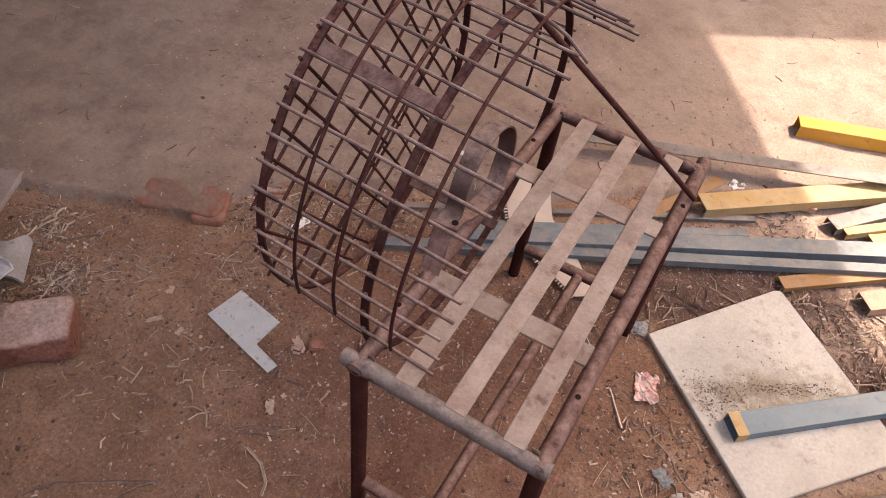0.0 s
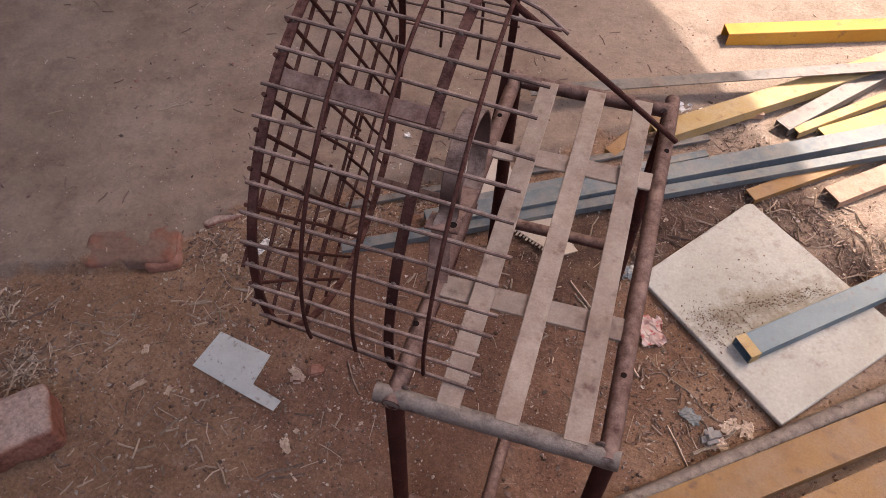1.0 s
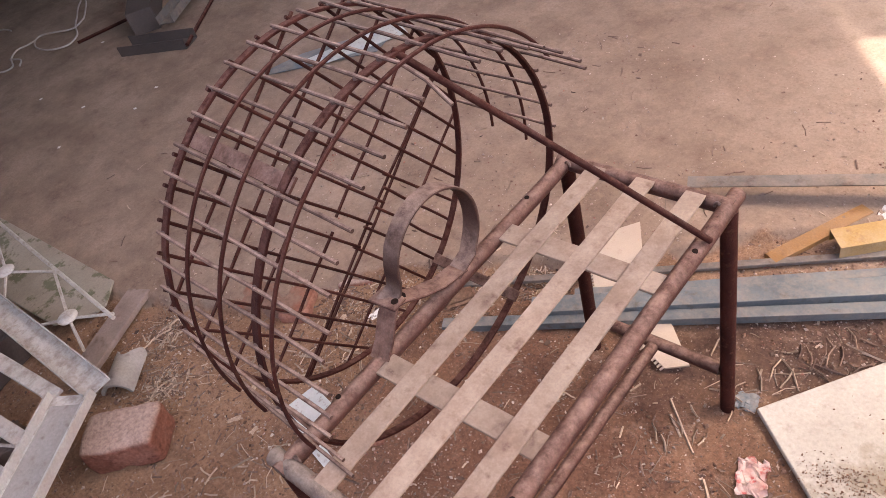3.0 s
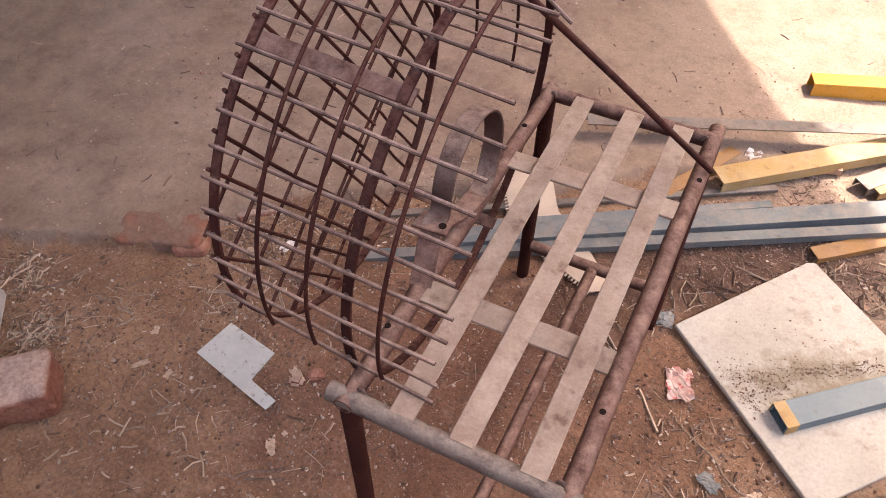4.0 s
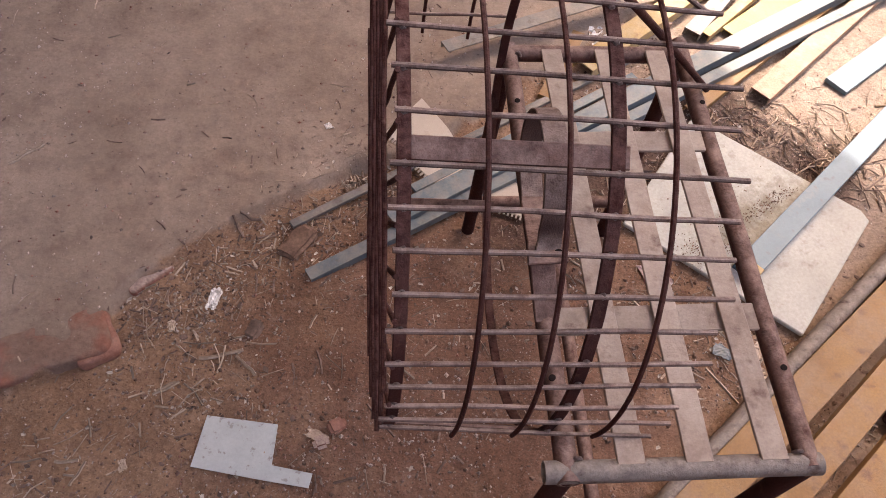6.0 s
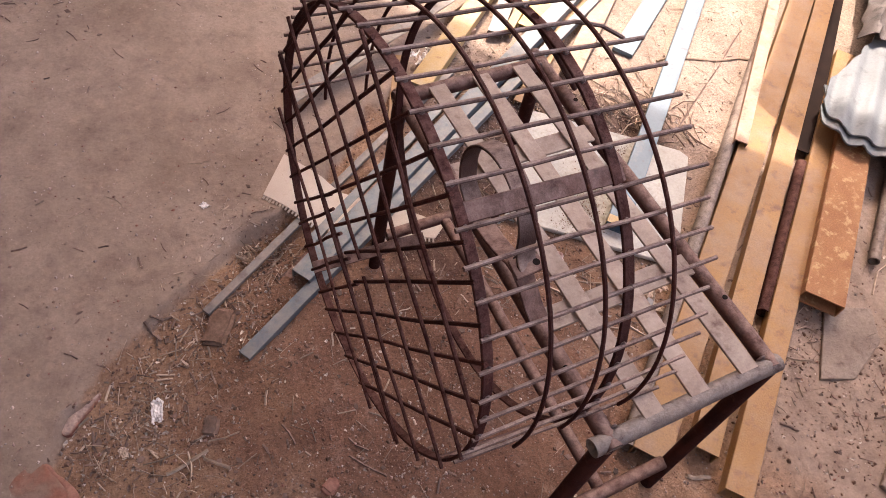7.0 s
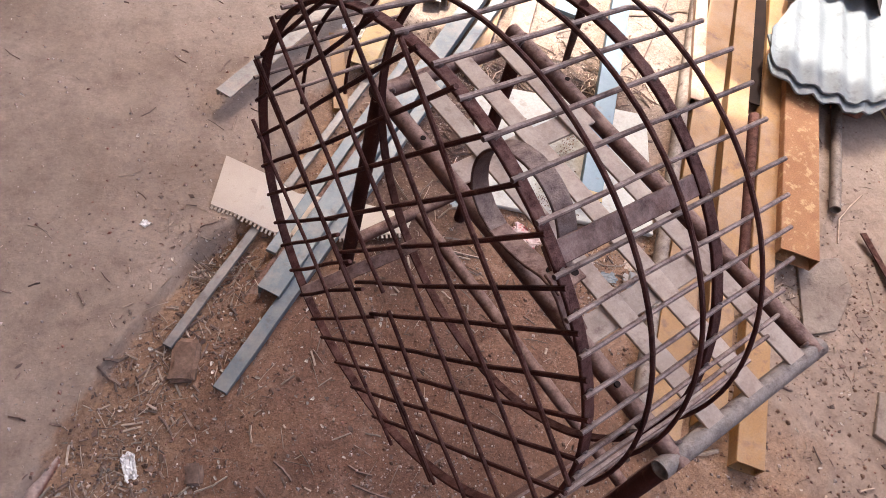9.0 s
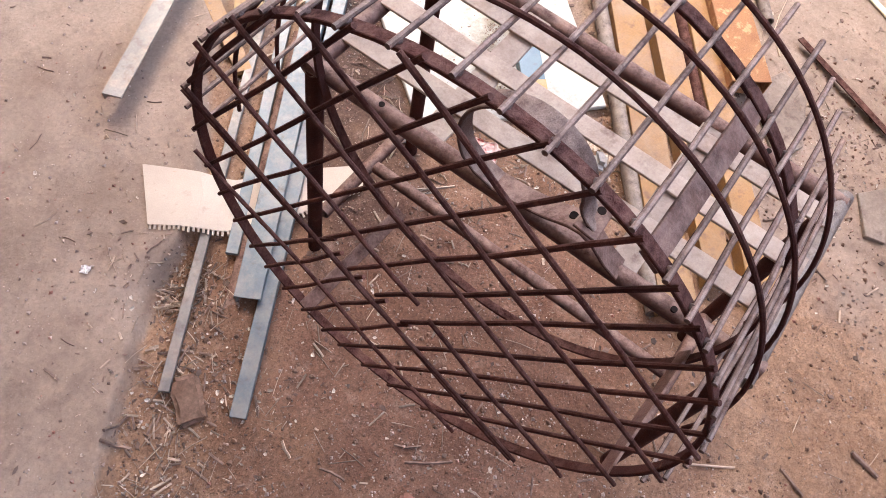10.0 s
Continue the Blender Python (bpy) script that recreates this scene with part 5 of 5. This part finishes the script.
def litter(name, count, make, mat, label, category, heaped=0.0):
    bm = bmesh.new()
    done = 0
    while done < count:
        if rng.random() < heaped:
            hx, hy, spread, share = rng.choice(PICKS)
            x, y = rng.gauss(hx, spread), rng.gauss(hy, spread)
        else:
            x, y = rng.uniform(-1.7, 2.1), rng.uniform(-0.75, 2.3)
            dens = 0.25 + 1.1 * max(0, noise.noise(Vector((x * 2.1, y * 2.1, 7)))) + 0.5 * max(0, noise.noise(Vector((x * 6, y * 6, 2))))
            over = y - np.interp(x, EX, EY)
            if over > 0.0 and x < 0.9:
                dens *= 0.5 if make is grit_piece else 0.16
            if rng.random() > dens:
                continue
        if make is clod_piece and (0.8 * x + 0.6 * y > 1.25 or y > np.interp(x, EX, EY) - 0.01):
            continue
        done += 1
        if 0.8 * x + 0.6 * y > 1.62 and rng.random() < 0.72:  # the sunny end is swept bare
            continue
        make(bm, x, y, ground_height(x, y))
    return thing(name, bm, mat, label, category, kind="stuff")


def clod_piece(bm, x, y, z):
    s = rng.choice((0.002, 0.0025, 0.003, 0.003, 0.004, 0.006)) * rng.uniform(0.8, 1.3)
    c = Vector((x, y, z + s * 0.25))
    ring = [bm.verts.new(c + Vector((s * math.cos(k * 1.2566) * rng.uniform(0.7, 1.3), s * math.sin(k * 1.2566) * rng.uniform(0.7, 1.3), -s * 0.3))) for k in range(5)]
    mid = [bm.verts.new(v.co * 0.45 + c * 0.55 + Vector((0, 0, s * rng.uniform(0.5, 0.9)))) for v in ring]
    bm.faces.new(mid)
    for k in range(5):
        bm.faces.new((ring[k], ring[(k + 1) % 5], mid[(k + 1) % 5], mid[k]))


def leaf_piece(bm, x, y, z):
    ln, w, a = rng.uniform(0.005, 0.012), rng.uniform(0.002, 0.005), rng.uniform(0, 360)
    m = pose(x, y, z + 0.003, rng.uniform(-25, 25), rng.uniform(-25, 25), a)
    curl = rng.uniform(-0.3, 0.9)
    rows = []
    for u, k in ((-1, 0.15), (-0.4, 0.9), (0.3, 1.0), (1, 0.12)):
        rows.append([bm.verts.new(m @ Vector((u * ln, q * w * k, abs(q) * w * curl + u * u * ln * 0.25))) for q in (-1, 0, 1)])
    for p, q in zip(rows, rows[1:]):
        for k in range(2):
            bm.faces.new((p[k], p[k + 1], q[k + 1], q[k]))


def flake_piece(bm, x, y, z):
    """A small torn flake that lies loosely, its edges curled."""
    s = rng.choice((0.0016, 0.002, 0.0025, 0.003, 0.004, 0.006)) * rng.uniform(0.8, 1.3)
    m = pose(x, y, z + 0.0015 + s * 0.2, rng.uniform(-25, 25), rng.uniform(-25, 25), rng.uniform(0, 360))
    mid = bm.verts.new(m @ Vector((0, 0, -s * 0.15)))
    rim = [bm.verts.new(m @ Vector((s * math.cos(k * 1.047) * rng.uniform(0.5, 1.5), s * 0.7 * math.sin(k * 1.047) * rng.uniform(0.5, 1.3), s * rng.uniform(-0.1, 0.5)))) for k in range(6)]
    for k in range(6):
        bm.faces.new((mid, rim[k], rim[(k + 1) % 6]))


def straw_piece(bm, x, y, z):
    ln, w, a = rng.choice((0.006, 0.009, 0.012, 0.015, 0.020, 0.028, 0.045, 0.06)) * rng.uniform(0.7, 1.3), rng.uniform(0.0006, 0.0013), rng.uniform(0, 6.28)
    b = a + rng.uniform(-0.13, 0.13)
    d0, d1 = Vector((math.cos(a), math.sin(a), rng.uniform(0, 0.25))), Vector((math.cos(b), math.sin(b), rng.uniform(-0.25, 0.1)))
    p0 = Vector((x, y, z + 0.001 + w))
    p1 = p0 + d0 * ln / 2
    sweep([p0, p1, p1 + d1 * ln / 2], [(-w, -w * 0.5), (w, -w * 0.5), (0, w)], bm=bm)


def chip_piece(bm, x, y, z, scale=1.0):
    s, a = scale * rng.choice((0.002, 0.003, 0.003, 0.004, 0.006, 0.010)) * rng.uniform(0.7, 1.2), rng.uniform(0, 6.28)
    k = rng.choice((4, 5))
    e = rng.uniform(0.35, 0.8)
    m = pose(x, y, z + 0.002, rng.uniform(-18, 18), rng.uniform(-18, 18), math.degrees(a))
    lo = [bm.verts.new(m @ Vector((s * math.cos(6.283 * i / k) * rng.uniform(0.7, 1.2), s * e * math.sin(6.283 * i / k), -0.001))) for i in range(k)]
    hi = [bm.verts.new(v.co + Vector((0, 0, 0.0022))) for v in lo]
    bm.faces.new(hi)
    for i in range(k):
        bm.faces.new((lo[i], lo[(i + 1) % k], hi[(i + 1) % k], hi[i]))


def grit_piece(bm, x, y, z):
    s = rng.uniform(0.0012, 0.0036) * rng.choice((1, 1, 1, 1.9))
    c = Vector((x, y, z + s * 0.3))
    vs = [bm.verts.new(c + Vector((dx * rng.uniform(0.6, 1.2), dy * rng.uniform(0.6, 1.2), dz * 0.8)) * s) for dx, dy, dz in ((1, 0, 0), (0, 1, 0), (-1, 0, 0), (0, -1, 0), (0, 0, 1))]
    for i in range(4):
        bm.faces.new((vs[i], vs[(i + 1) % 4], vs[4]))


def sliver_piece(bm, x, y, z):
    ln, w, a = 0.006 + 0.042 * rng.random() ** 3, rng.uniform(0.0009, 0.0030), rng.uniform(0, 6.28)
    bend = rng.uniform(-0.07, 0.07)
    pts = [Vector((x + ln * (u - 0.5) * math.cos(a + bend * u), y + ln * (u - 0.5) * math.sin(a + bend * u), z + 0.0025 + 0.004 * rng.random())) for u in (0, 0.35, 0.7, 1)]
    sweep(pts, [(-w, -0.0007), (w, -0.0007), (w * 0.7, 0.0009), (-w * 0.7, 0.0009)], bm=bm)


litter("wood_slivers", 900, sliver_piece, STRAW, "pale wood slivers and peelings scattered on the soil", "wood chips", 0.55)
litter("wood_slivers", 1500, sliver_piece, TWIG, "brown wood slivers and bark scattered on the soil", "wood chips", 0.4)
litter("straw_litter", 1700, straw_piece, STRAW, "scattered dry straw and wood slivers on the soil", "straw", 0.35)
litter("bark_litter", 1900, chip_piece, CHIP, "scattered dark bark chips and dead leaves", "wood chips", 0.12)
litter("pale_flakes", 2400, flake_piece, FLAKE, "small pale flakes of dry leaf and paper on the soil", "leaf bits", 0.3)
litter("dead_leaves", 300, leaf_piece, TWIG, "small curled dead leaves scattered on the soil", "leaves", 0.3)
litter("soil_crumbs", 4200, clod_piece, CRUMB, "loose crumbs of red earth on the yard", "soil", 0.1)
litter("grit", 16000, grit_piece, PEBBLE, "scattered pale grit and brick crumbs on the soil", "grit")

# gritty dirt left on the board by water
bm = bmesh.new()
for x0, y0, x1, y1, spread, count in ((0.565, 0.77, 0.72, 0.80, 0.024, 420), (0.70, 0.84, 0.94, 0.985, 0.012, 420), (0.60, 0.74, 0.66, 0.70, 0.015, 120), (0.62, 0.90, 0.80, 1.02, 0.06, 60)):
    for i in range(count):
        u = rng.random()
        chip_piece(bm, x0 + (x1 - x0) * u + rng.gauss(0, spread), y0 + (y1 - y0) * u + rng.gauss(0, spread), 0.0192, 0.30)
thing("board_dirt", bm, CRUMB, "dark gritty dirt dried on the cement board", "dirt", kind="stuff")
